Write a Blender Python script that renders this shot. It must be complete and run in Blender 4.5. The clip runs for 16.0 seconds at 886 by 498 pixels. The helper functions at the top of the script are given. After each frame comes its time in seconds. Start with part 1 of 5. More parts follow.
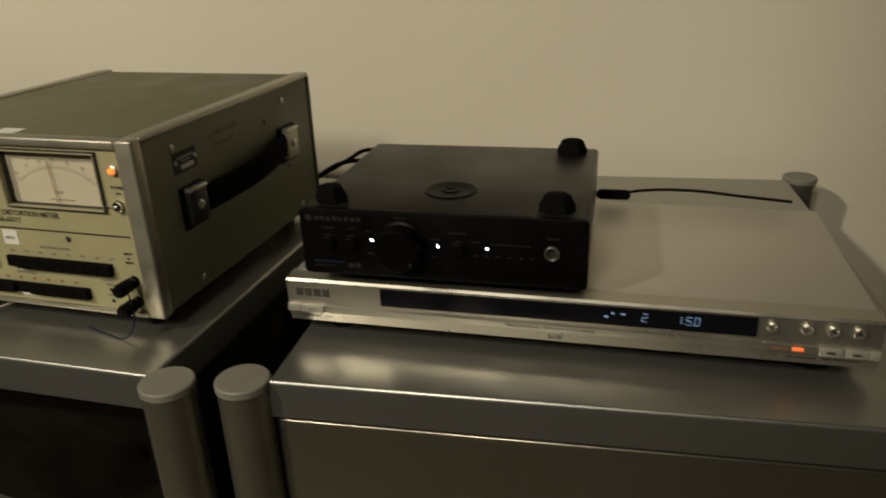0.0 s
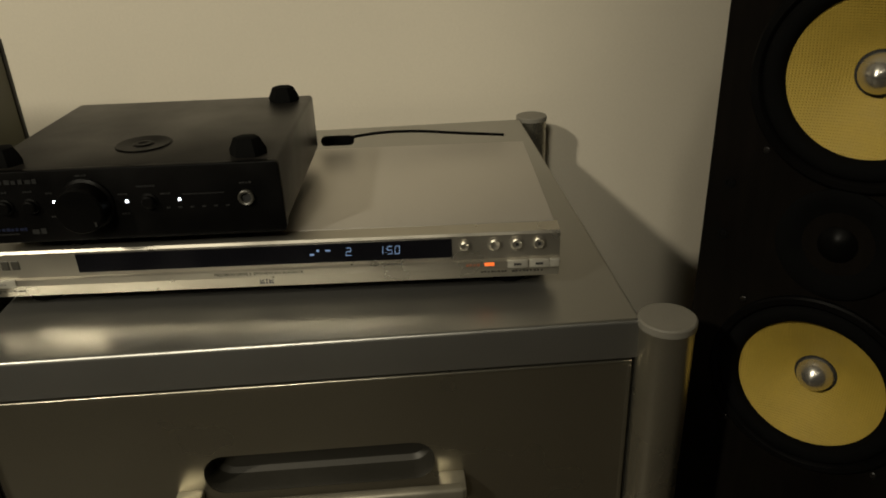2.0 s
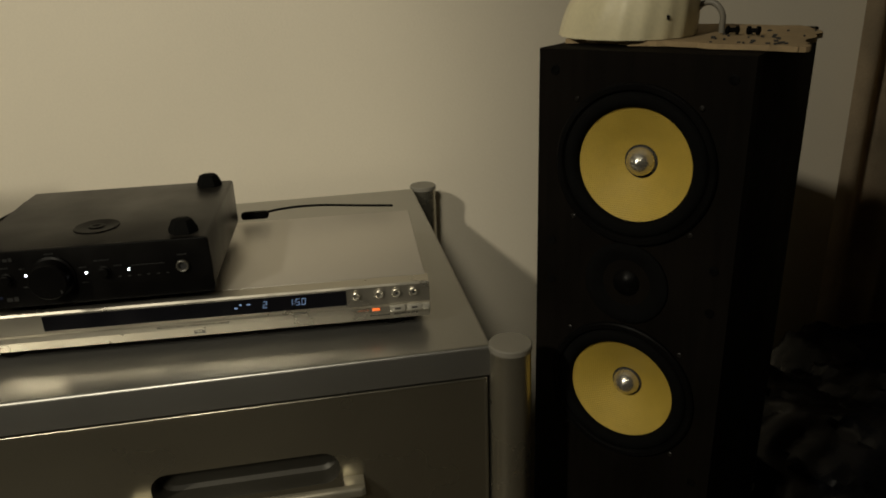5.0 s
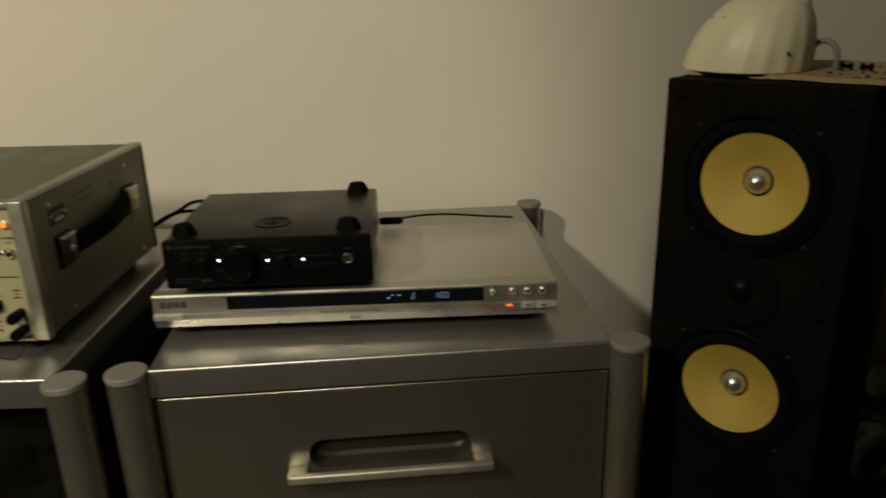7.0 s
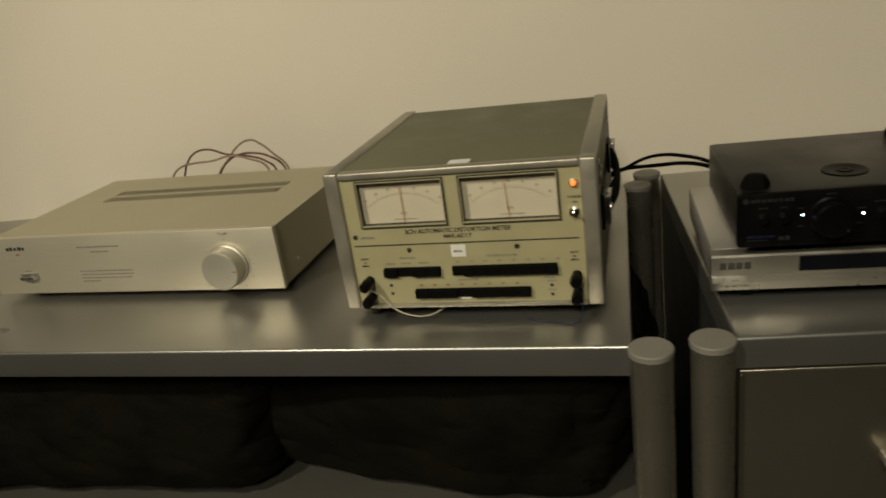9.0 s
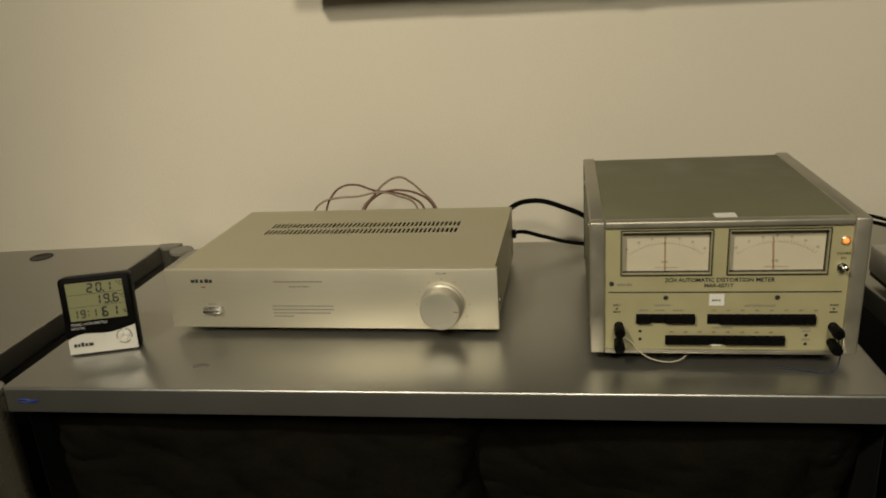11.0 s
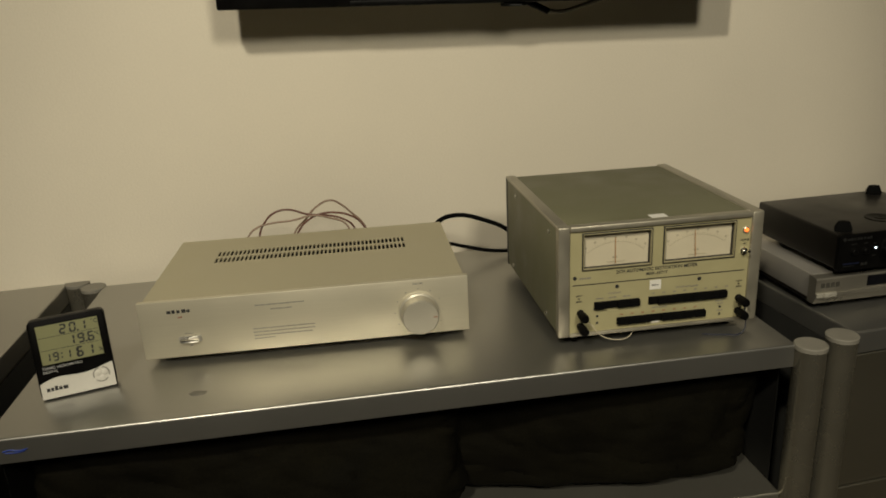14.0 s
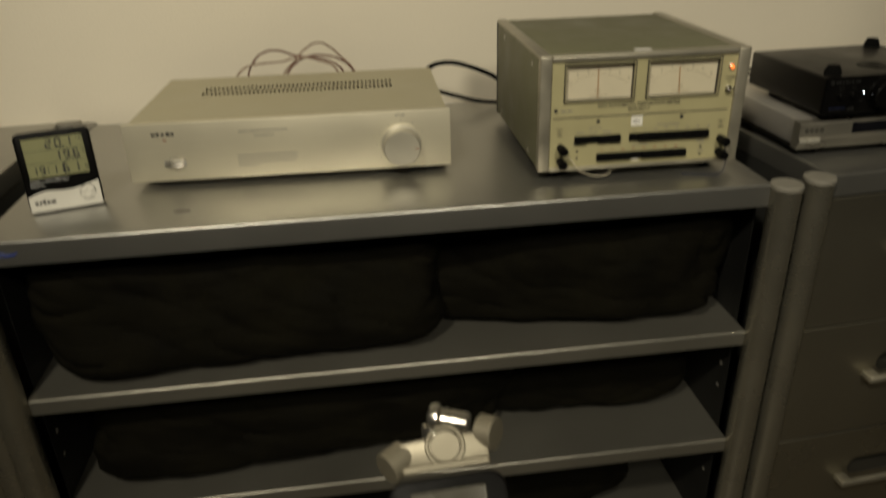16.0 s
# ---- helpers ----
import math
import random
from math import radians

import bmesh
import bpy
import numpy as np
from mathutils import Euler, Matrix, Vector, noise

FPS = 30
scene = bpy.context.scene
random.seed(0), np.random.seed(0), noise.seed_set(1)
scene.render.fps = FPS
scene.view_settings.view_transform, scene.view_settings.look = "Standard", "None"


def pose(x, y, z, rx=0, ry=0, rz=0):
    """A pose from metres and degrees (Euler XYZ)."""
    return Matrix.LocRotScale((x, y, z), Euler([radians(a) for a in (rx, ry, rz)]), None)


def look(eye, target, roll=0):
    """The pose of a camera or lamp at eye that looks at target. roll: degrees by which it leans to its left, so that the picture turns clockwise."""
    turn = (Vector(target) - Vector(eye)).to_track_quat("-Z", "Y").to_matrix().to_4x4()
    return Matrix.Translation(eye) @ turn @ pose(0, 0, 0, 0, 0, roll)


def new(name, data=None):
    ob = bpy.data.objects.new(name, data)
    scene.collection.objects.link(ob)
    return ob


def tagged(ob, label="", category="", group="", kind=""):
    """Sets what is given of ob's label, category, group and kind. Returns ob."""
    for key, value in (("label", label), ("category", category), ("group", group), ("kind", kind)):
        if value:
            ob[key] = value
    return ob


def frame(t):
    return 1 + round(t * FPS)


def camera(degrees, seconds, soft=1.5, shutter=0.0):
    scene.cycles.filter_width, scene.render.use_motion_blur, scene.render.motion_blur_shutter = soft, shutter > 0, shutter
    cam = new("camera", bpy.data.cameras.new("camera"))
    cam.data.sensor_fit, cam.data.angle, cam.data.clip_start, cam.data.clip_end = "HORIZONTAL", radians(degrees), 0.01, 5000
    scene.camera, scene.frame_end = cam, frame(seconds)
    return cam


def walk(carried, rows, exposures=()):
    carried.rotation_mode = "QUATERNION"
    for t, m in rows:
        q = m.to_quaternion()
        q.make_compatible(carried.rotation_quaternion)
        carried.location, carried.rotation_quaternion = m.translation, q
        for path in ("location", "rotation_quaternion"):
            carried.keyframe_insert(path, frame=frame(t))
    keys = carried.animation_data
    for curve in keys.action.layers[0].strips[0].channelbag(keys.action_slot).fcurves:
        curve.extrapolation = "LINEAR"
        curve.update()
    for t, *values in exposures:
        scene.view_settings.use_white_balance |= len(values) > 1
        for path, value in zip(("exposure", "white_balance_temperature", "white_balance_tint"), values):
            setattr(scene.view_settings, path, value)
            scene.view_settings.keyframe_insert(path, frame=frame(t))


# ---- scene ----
cam = camera(62.0, 16.0, soft=1.8, shutter=0.4)
PATH = [
    (0, (0.678, 0.597, 1.094), (0.308, 2.402, 0.316), -2.2),
    (0.5, (0.703, 0.591, 1.078), (0.463, 2.403, 0.269), -2.2),
    (1, (0.736, 0.59, 1.074), (0.65, 2.409, 0.249), -2.4),
    (1.5, (0.759, 0.588, 1.071), (0.798, 2.404, 0.234), -2.0),
    (2, (0.767, 0.59, 1.07), (0.862, 2.393, 0.21), -2.3),
    (2.5, (0.761, 0.59, 1.071), (0.885, 2.39, 0.209), -2.1),
    (3, (0.756, 0.584, 1.076), (0.888, 2.382, 0.209), -2.5),
    (3.5, (0.772, 0.566, 1.084), (0.941, 2.359, 0.214), -2.0),
    (4, (0.784, 0.518, 1.111), (1.026, 2.318, 0.273), -2.2),
    (4.2, (0.788, 0.498, 1.119), (1.046, 2.265, 0.335), -2.4),
    (6.3, (0.762, 0.374, 1.139), (1.083, 2.17, 0.452), -1.8),
    (6.5, (0.752, 0.367, 1.14), (1.059, 2.215, 0.439), -1.7),
    (7, (0.699, 0.352, 1.146), (0.849, 2.234, 0.485), -1.5),
    (7.5, (0.619, 0.33, 1.162), (0.609, 2.221, 0.511), -2.0),
    (8, (0.529, 0.326, 1.163), (0.254, 2.203, 0.527), -2.4),
    (8.5, (0.426, 0.358, 1.143), (0.042, 2.199, 0.462), -6.1),
    (9, (0.325, 0.413, 1.142), (-0.037, 2.246, 0.43), -8.2),
    (9.5, (0.261, 0.426, 1.15), (-0.127, 2.257, 0.446), -6.9),
    (10, (0.164, 0.396, 1.168), (-0.186, 2.239, 0.476), -5.4),
    (10.2, (0.125, 0.388, 1.174), (-0.198, 2.189, 0.5), -5.4),
    (12.3, (-0.205, 0.325, 1.221), (0.229, 2.142, 0.661), -4.3),
    (12.5, (-0.231, 0.315, 1.224), (0.302, 2.144, 0.615), -4.8),
    (13, (-0.249, 0.289, 1.229), (0.233, 2.128, 0.608), -2.5),
    (13.5, (-0.252, 0.288, 1.233), (0.166, 2.141, 0.606), -2.2),
    (14, (-0.245, 0.285, 1.233), (0.153, 2.14, 0.6), -2.9),
    (14.5, (-0.247, 0.273, 1.233), (0.149, 2.128, 0.599), -3.0),
    (15, (-0.24, 0.262, 1.231), (0.15, 2.119, 0.598), -3.1),
    (15.5, (-0.24, 0.254, 1.206), (0.133, 2.099, 0.532), -2.4),
    (16, (-0.221, 0.233, 1.15), (0.122, 1.998, 0.274), -1.7),
]
walk(cam, [(t, look(eye, target, roll)) for t, eye, target, roll in PATH])

# ---- world and light ----
world = bpy.data.worlds.new("world")
scene.world = world
world.use_nodes = True
world.node_tree.nodes["Background"].inputs[0].default_value = (0.9, 0.8, 0.6, 1)
world.node_tree.nodes["Background"].inputs[1].default_value = 0.004


def spot(name, place, target, watts, radius, colour, cone, blend=1.0):
    """A shaded lamp that throws its light one way."""
    data = bpy.data.lights.new(name, "SPOT")
    data.energy, data.shadow_soft_size, data.color = watts, radius, colour
    data.spot_size, data.spot_blend = radians(cone), blend
    ob = new(name, data)
    ob.matrix_basis = look(place, target)
    return ob


# a wide ceiling lamp to the west and a narrower spotlight deeper in the room
spot("ceiling_lamp_light", (-0.88, -0.38, 2.46), (0.32, 1.5, 0.98), 112.0, 0.07, (1.0, 0.91, 0.71), 112)
spot("track_spot_light", (0.12, -1.00, 2.40), (0.16, 1.608, 0.80), 101.0, 0.20, (1.0, 0.92, 0.72), 40, 0.5)


# ---- materials ----
def mat(name, colour, rough=0.5, metal=0.0, vary=0.12, scale=30.0, bump=0.05, fine=400.0, spec=0.5,
        wear=0.1, coat=0.0, stretch=(1, 1, 1), emit=None, strength=0.0):
    """Principled surface with stains at one scale and grain at another."""
    m = bpy.data.materials.new(name)
    m.use_nodes = True
    nt = m.node_tree
    p = nt.nodes["Principled BSDF"]
    tc = nt.nodes.new("ShaderNodeTexCoord")
    mp = nt.nodes.new("ShaderNodeMapping")
    mp.inputs["Scale"].default_value = stretch
    nt.links.new(tc.outputs["Object"], mp.inputs[0])
    big, small = nt.nodes.new("ShaderNodeTexNoise"), nt.nodes.new("ShaderNodeTexNoise")
    big.inputs["Scale"].default_value, big.inputs["Detail"].default_value = scale, 5
    small.inputs["Scale"].default_value, small.inputs["Detail"].default_value = fine, 3
    nt.links.new(tc.outputs["Object"], big.inputs[0])
    nt.links.new(mp.outputs[0], small.inputs[0])
    ramp = nt.nodes.new("ShaderNodeMapRange")
    ramp.inputs[1].default_value, ramp.inputs[2].default_value = 0.3, 0.7
    ramp.inputs[3].default_value, ramp.inputs[4].default_value = 1 - vary, 1 + vary
    nt.links.new(big.outputs["Fac"], ramp.inputs[0])
    r2 = nt.nodes.new("ShaderNodeMapRange")
    r2.inputs[1].default_value, r2.inputs[2].default_value = 0.3, 0.7
    r2.inputs[3].default_value, r2.inputs[4].default_value = 1 - vary * 0.5, 1 + vary * 0.5
    nt.links.new(small.outputs["Fac"], r2.inputs[0])
    mul = nt.nodes.new("ShaderNodeMath")
    mul.operation = "MULTIPLY"
    nt.links.new(ramp.outputs[0], mul.inputs[0])
    nt.links.new(r2.outputs[0], mul.inputs[1])
    col = nt.nodes.new("ShaderNodeVectorMath")
    col.operation = "SCALE"
    col.inputs[0].default_value = colour
    nt.links.new(mul.outputs[0], col.inputs["Scale"])
    nt.links.new(col.outputs[0], p.inputs["Base Color"])
    rr = nt.nodes.new("ShaderNodeMapRange")
    rr.inputs[1].default_value, rr.inputs[2].default_value = 0.3, 0.7
    rr.inputs[3].default_value, rr.inputs[4].default_value = max(rough - wear, 0.02), min(rough + wear, 1)
    nt.links.new(big.outputs["Fac"], rr.inputs[0])
    nt.links.new(rr.outputs[0], p.inputs["Roughness"])
    p.inputs["Metallic"].default_value = metal
    p.inputs["Specular IOR Level"].default_value = spec
    p.inputs["Coat Weight"].default_value = coat
    if bump:
        b = nt.nodes.new("ShaderNodeBump")
        b.inputs["Strength"].default_value, b.inputs["Distance"].default_value = bump, 0.001
        nt.links.new(small.outputs["Fac"], b.inputs["Height"])
        nt.links.new(b.outputs[0], p.inputs["Normal"])
    if emit:
        p.inputs["Emission Color"].default_value = (*emit, 1)
        p.inputs["Emission Strength"].default_value = strength
    return m


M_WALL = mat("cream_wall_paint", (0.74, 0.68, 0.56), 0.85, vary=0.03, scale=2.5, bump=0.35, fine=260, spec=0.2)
# darker than the north wall only to hold back bounced light
M_ROOM = mat("bounce_limiting_room_paint", (0.38, 0.36, 0.31), 0.85, vary=0.04, scale=2.5, bump=0.2, fine=200, spec=0.2)
M_YELLOW = mat("faded_mustard_print", (0.24, 0.19, 0.05), 0.6, vary=0.3, scale=90, bump=0.0)
M_INKBLUE = mat("blue_marker", (0.02, 0.05, 0.28), 0.5, vary=0.2, bump=0.0)
M_STAIN = mat("dull_grey_stain", (0.20, 0.19, 0.165), 0.55, metal=0.5, vary=0.3, scale=60, bump=0.0)
M_FLOOR = mat("floor_wood", (0.12, 0.1, 0.07), 0.45, vary=0.25, scale=6, bump=0.1, fine=60, stretch=(1, 12, 1))
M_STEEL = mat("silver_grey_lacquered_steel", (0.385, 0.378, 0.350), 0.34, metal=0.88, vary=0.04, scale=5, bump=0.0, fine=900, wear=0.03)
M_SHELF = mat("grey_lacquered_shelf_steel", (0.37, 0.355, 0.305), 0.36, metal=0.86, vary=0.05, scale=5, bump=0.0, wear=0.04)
# darker copy of the cabinet steel; shade on hidden panels lies in its colour
M_STEELSHADE = mat("shade_toned_panel_steel", (0.14, 0.14, 0.13), 0.4, metal=0.8, vary=0.10, scale=8, bump=0.05, fine=700)
M_CUPSHADE = mat("shade_darkened_cup_steel", (0.04, 0.037, 0.029), 0.5, metal=0.3, vary=0.15, scale=10, bump=0.05, fine=500)
M_SHELFSHADE = mat("shade_darkened_shelf_panel", (0.012, 0.012, 0.011), 0.6, spec=0.2, vary=0.15, scale=10, bump=0.05, fine=500)
M_DRAWER = mat("grey_lacquered_drawer_front", (0.40, 0.375, 0.30), 0.29, metal=0.92, vary=0.05, scale=5, bump=0.0, fine=900, wear=0.04)
M_POST = mat("grey_painted_post", (0.38, 0.355, 0.285), 0.28, metal=0.86, vary=0.06, scale=14, bump=0.0, fine=600, wear=0.05)
M_CAP = mat("grey_plastic_cap", (0.21, 0.197, 0.165), 0.55, vary=0.08, scale=40, bump=0.1, fine=800)
M_ALU = mat("brushed_aluminium", (0.64, 0.595, 0.465), 0.45, metal=0.62, vary=0.05, scale=6, bump=0.12, fine=700, stretch=(0.02, 1, 1), wear=0.05)
M_ALUK = mat("turned_aluminium", (0.50, 0.47, 0.39), 0.45, metal=0.5, vary=0.04, scale=30, bump=0.05, fine=900)
M_FRAME = mat("cast_aluminium_frame", (0.43, 0.40, 0.32), 0.42, metal=0.7, vary=0.08, scale=30, bump=0.08, fine=900)
# clamp silver, darkened in colour for a shadow that nothing here casts on it
M_SATIN = mat("shadow_darkened_satin_silver", (0.24, 0.216, 0.16), 0.45, metal=0.5, vary=0.05, scale=30, bump=0.04, fine=900)
M_SILVER = mat("silver_plastic", (0.50, 0.47, 0.40), 0.33, metal=0.85, vary=0.03, scale=20, bump=0.0, fine=900)
M_LID = mat("silver_painted_lid", (0.62, 0.59, 0.54), 0.38, metal=0.73, vary=0.04, scale=9, bump=0.0, fine=1200)
M_COVER = mat("champagne_painted_steel", (0.43, 0.39, 0.265), 0.5, metal=0.15, vary=0.04, scale=14, bump=0.08, fine=900)
M_OLIVE = mat("olive_grey_vinyl", (0.150, 0.146, 0.086), 0.55, vary=0.08, scale=20, bump=0.25, fine=1500)
M_PANEL = mat("beige_instrument_panel", (0.385, 0.35, 0.195), 0.5, vary=0.05, scale=25, bump=0.04, fine=900)
M_BLACK = mat("black_plastic", (0.0032, 0.003, 0.0028), 0.42, vary=0.2, scale=30, bump=0.04, fine=700, spec=0.07)
M_BLACKM = mat("matt_black_metal", (0.0080, 0.0068, 0.0055), 0.40, vary=0.12, scale=12, bump=0.06, fine=1600, spec=0.5)
M_RUBBER = mat("black_rubber", (0.004, 0.004, 0.0038), 0.85, vary=0.2, scale=60, bump=0.1, fine=700, spec=0.05)
M_GLOSS = mat("gloss_black_window", (0.006, 0.006, 0.008), 0.16, vary=0.1, bump=0.0, spec=0.3)
M_SCREEN = mat("dark_screen", (0.06, 0.055, 0.04), 0.3, vary=0.1, bump=0.0)
M_ASH = mat("black_ash_veneer", (0.0056, 0.0045, 0.0035), 0.7, vary=0.35, scale=10, bump=0.35, fine=160, stretch=(1, 1, 0.05), spec=0.04)
M_CHROME = mat("chrome", (0.75, 0.74, 0.72), 0.12, metal=1.0, vary=0.03, bump=0.0, wear=0.04)
M_JOINT = mat("polished_joint_metal", (0.60, 0.58, 0.52), 0.15, metal=0.95, vary=0.03, bump=0.0, wear=0.04)
M_PLUG = mat("satin_aluminium_plug", (0.66, 0.63, 0.56), 0.27, metal=0.85, vary=0.04, bump=0.0, wear=0.04)
M_DULL = mat("dull_nickel", (0.6, 0.58, 0.53), 0.3, metal=0.9, vary=0.06, bump=0.02)
M_SCALE = mat("meter_scale_card", (0.60, 0.54, 0.40), 0.55, vary=0.03, bump=0.0)
M_INK = mat("black_print", (0.02, 0.02, 0.02), 0.6, vary=0.1, bump=0.0)
M_GREYINK = mat("grey_print", (0.22, 0.21, 0.185), 0.6, vary=0.1, bump=0.0)
M_DIMINK = mat("dim_white_print", (0.011, 0.011, 0.0105), 0.6, vary=0.1, bump=0.0)
M_PALEINK = mat("pale_print", (0.36, 0.36, 0.35), 0.6, vary=0.1, bump=0.0)
M_DARKBADGE = mat("dark_grey_badge", (0.07, 0.066, 0.055), 0.4, metal=0.3, vary=0.1, bump=0.0)
M_DULLGOLD = mat("aged_beige_dial_frame", (0.30, 0.27, 0.16), 0.45, vary=0.1, bump=0.0)
M_PALEMARK = mat("faded_grey_print", (0.42, 0.375, 0.27), 0.6, vary=0.15, bump=0.0)
M_NEEDLE = mat("orange_brown_needle", (0.42, 0.20, 0.07), 0.5, vary=0.1, bump=0.0)
M_REDINK = mat("red_brown_print", (0.28, 0.10, 0.05), 0.6, vary=0.1, bump=0.0)
M_BLUE = mat("blue_ink", (0.006, 0.01, 0.035), 0.5, vary=0.2, bump=0.0)
M_WHITE = mat("white_sticker", (0.78, 0.76, 0.70), 0.6, vary=0.04, bump=0.0)
M_BUTTON = mat("pale_silver_button", (0.44, 0.42, 0.36), 0.4, metal=0.35, vary=0.03, bump=0.0)
M_WHITEP = mat("white_plastic", (0.62, 0.6, 0.54), 0.35, vary=0.03, bump=0.02)
M_CREAM = mat("aged_cream_plastic", (0.66, 0.60, 0.40), 0.42, vary=0.07, scale=18, bump=0.05, fine=300)
M_CARD = mat("corrugated_cardboard", (0.33, 0.24, 0.13), 0.85, vary=0.15, scale=25, bump=0.3, fine=200)
M_LCD = mat("lcd_olive", (0.24, 0.24, 0.13), 0.18, vary=0.03, bump=0.0)
M_COPPER = mat("red_brown_wire", (0.13, 0.052, 0.036), 0.45, vary=0.15, bump=0.0)
M_TAN = mat("tan_wire", (0.26, 0.18, 0.13), 0.45, vary=0.15, bump=0.0)
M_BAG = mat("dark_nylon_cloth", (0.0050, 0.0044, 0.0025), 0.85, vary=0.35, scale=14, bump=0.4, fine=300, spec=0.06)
M_BAGB = mat("black_crumpled_plastic", (0.004, 0.004, 0.005), 0.3, vary=0.3, scale=14, bump=0.4, fine=90, spec=0.2)
M_CURTAIN = mat("brown_curtain_cloth", (0.40, 0.32, 0.22), 0.9, vary=0.2, scale=12, bump=0.4, fine=500)
M_LEDW = mat("white_led", (0.9, 0.9, 0.9), 0.3, bump=0.0, emit=(0.92, 0.96, 1.0), strength=11.0)
M_LEDO = mat("orange_led", (0.8, 0.2, 0.05), 0.3, bump=0.0, emit=(1.0, 0.16, 0.03), strength=0.8)
M_NEON = mat("orange_neon", (0.8, 0.3, 0.08), 0.2, bump=0.0, emit=(1.0, 0.20, 0.03), strength=1.3)
M_VFD = mat("blue_display_segment", (0.1, 0.15, 0.25), 0.3, bump=0.0, emit=(0.42, 0.62, 1.0), strength=0.3)


def kevlar():
    """Yellow woven cone cloth."""
    m = mat("yellow_woven_cone", (0.56, 0.395, 0.06), 0.5, vary=0.06, scale=60, bump=0.0, spec=0.6)
    nt = m.node_tree
    p = nt.nodes["Principled BSDF"]
    tc = nt.nodes.new("ShaderNodeTexCoord")
    waves = []
    for axis in ("X", "Z"):
        w = nt.nodes.new("ShaderNodeTexWave")
        w.bands_direction = axis
        w.inputs["Scale"].default_value = 175
        w.inputs["Distortion"].default_value = 0.4
        nt.links.new(tc.outputs["Object"], w.inputs[0])
        waves.append(w)
    mul = nt.nodes.new("ShaderNodeMath")
    mul.operation = "MULTIPLY"
    nt.links.new(waves[0].outputs["Fac"], mul.inputs[0])
    nt.links.new(waves[1].outputs["Fac"], mul.inputs[1])
    b = nt.nodes.new("ShaderNodeBump")
    b.inputs["Strength"].default_value, b.inputs["Distance"].default_value = 1.0, 0.0004
    nt.links.new(mul.outputs[0], b.inputs["Height"])
    nt.links.new(b.outputs[0], p.inputs["Normal"])
    return m


M_KEVLAR = kevlar()


# ---- shape helpers ----
def box(x0, x1, y0, y1, z0, z1, bevel=0.0, seg=2, into=None):
    bm = bmesh.new()
    bmesh.ops.create_cube(bm, size=1)
    for v in bm.verts:
        v.co = Vector(((x0 + x1) / 2 + v.co.x * (x1 - x0), (y0 + y1) / 2 + v.co.y * (y1 - y0), (z0 + z1) / 2 + v.co.z * (z1 - z0)))
    if bevel:
        bmesh.ops.bevel(bm, geom=list(bm.edges), offset=bevel, segments=seg, profile=0.5, affect="EDGES")
    return merge(into, bm)


def merge(into, bm):
    if into is None:
        return bm
    me = bpy.data.meshes.new("join")
    bm.to_mesh(me)
    bm.free()
    into.from_mesh(me)
    bpy.data.meshes.remove(me)
    return into


def lathe(profile, seg=32, axis="Z", at=(0, 0, 0), into=None, cap=True):
    """Turns a line of (radius, height) round an axis; height runs along +axis."""
    bm = bmesh.new()
    rings = []
    for r, h in profile:
        ring = []
        for i in range(seg):
            a = 2 * math.pi * i / seg
            c, s = r * math.cos(a), r * math.sin(a)
            co = {"Z": (c, s, h), "Y": (s, h, c), "X": (h, c, s)}[axis]
            ring.append(bm.verts.new(Vector(co) + Vector(at)))
        rings.append(ring)
    for a, b in zip(rings, rings[1:]):
        for i in range(seg):
            bm.faces.new((a[i], a[(i + 1) % seg], b[(i + 1) % seg], b[i]))
    if cap and profile[0][0] > 0:
        bm.faces.new(rings[0][::-1])
    if cap and profile[-1][0] > 0:
        bm.faces.new(rings[-1])
    bmesh.ops.remove_doubles(bm, verts=bm.verts, dist=1e-6)
    bmesh.ops.recalc_face_normals(bm, faces=bm.faces)
    return merge(into, bm)


def rod(r, h, axis="Z", at=(0, 0, 0), bevel=0.001, seg=24, into=None):
    b = min(bevel, r * 0.5, abs(h) * 0.4)
    s = 1 if h > 0 else -1
    return lathe([(r - b, 0), (r, s * b), (r, h - s * b), (r - b, h)], seg, axis, at, into)


def prism(outline, y0, y1, into=None, bevel=0.0):
    """Extrudes an outline in x and z between two depths."""
    bm = bmesh.new()
    a = [bm.verts.new((x, y0, z)) for x, z in outline]
    b = [bm.verts.new((x, y1, z)) for x, z in outline]
    bm.faces.new(a)
    bm.faces.new(b[::-1])
    n = len(a)
    for i in range(n):
        bm.faces.new((a[i], b[i], b[(i + 1) % n], a[(i + 1) % n]))
    bmesh.ops.recalc_face_normals(bm, faces=bm.faces)
    if bevel:
        bmesh.ops.bevel(bm, geom=list(bm.edges), offset=bevel, segments=2, profile=0.5, affect="EDGES")
    return merge(into, bm)


def rounded(x0, x1, z0, z1, r, n=5):
    pts = []
    for cx, cz, a0 in ((x1 - r, z1 - r, 0), (x0 + r, z1 - r, 90), (x0 + r, z0 + r, 180), (x1 - r, z0 + r, 270)):
        for i in range(n + 1):
            a = radians(a0 + 90 * i / n)
            pts.append((cx + r * math.cos(a), cz + r * math.sin(a)))
    return pts


def mesh_of(name, bm, material):
    me = bpy.data.meshes.new(name)
    bm.to_mesh(me)
    bm.free()
    me.materials.append(material)
    for poly in me.polygons:
        poly.use_smooth = True
    me.set_sharp_from_angle(angle=radians(32))
    return me


def part(name, bm, material, parent=None, label="", m=None):
    ob = new(name, mesh_of(name, bm, material))
    if parent is not None:
        ob.parent = parent
    if m is not None:
        ob.matrix_basis = m
    return tagged(ob, label)


def thing(name, m, label, category, group="", kind=""):
    ob = new(name)
    ob.empty_display_size = 0.05
    ob.matrix_basis = m
    return tagged(ob, label, category, group, kind)


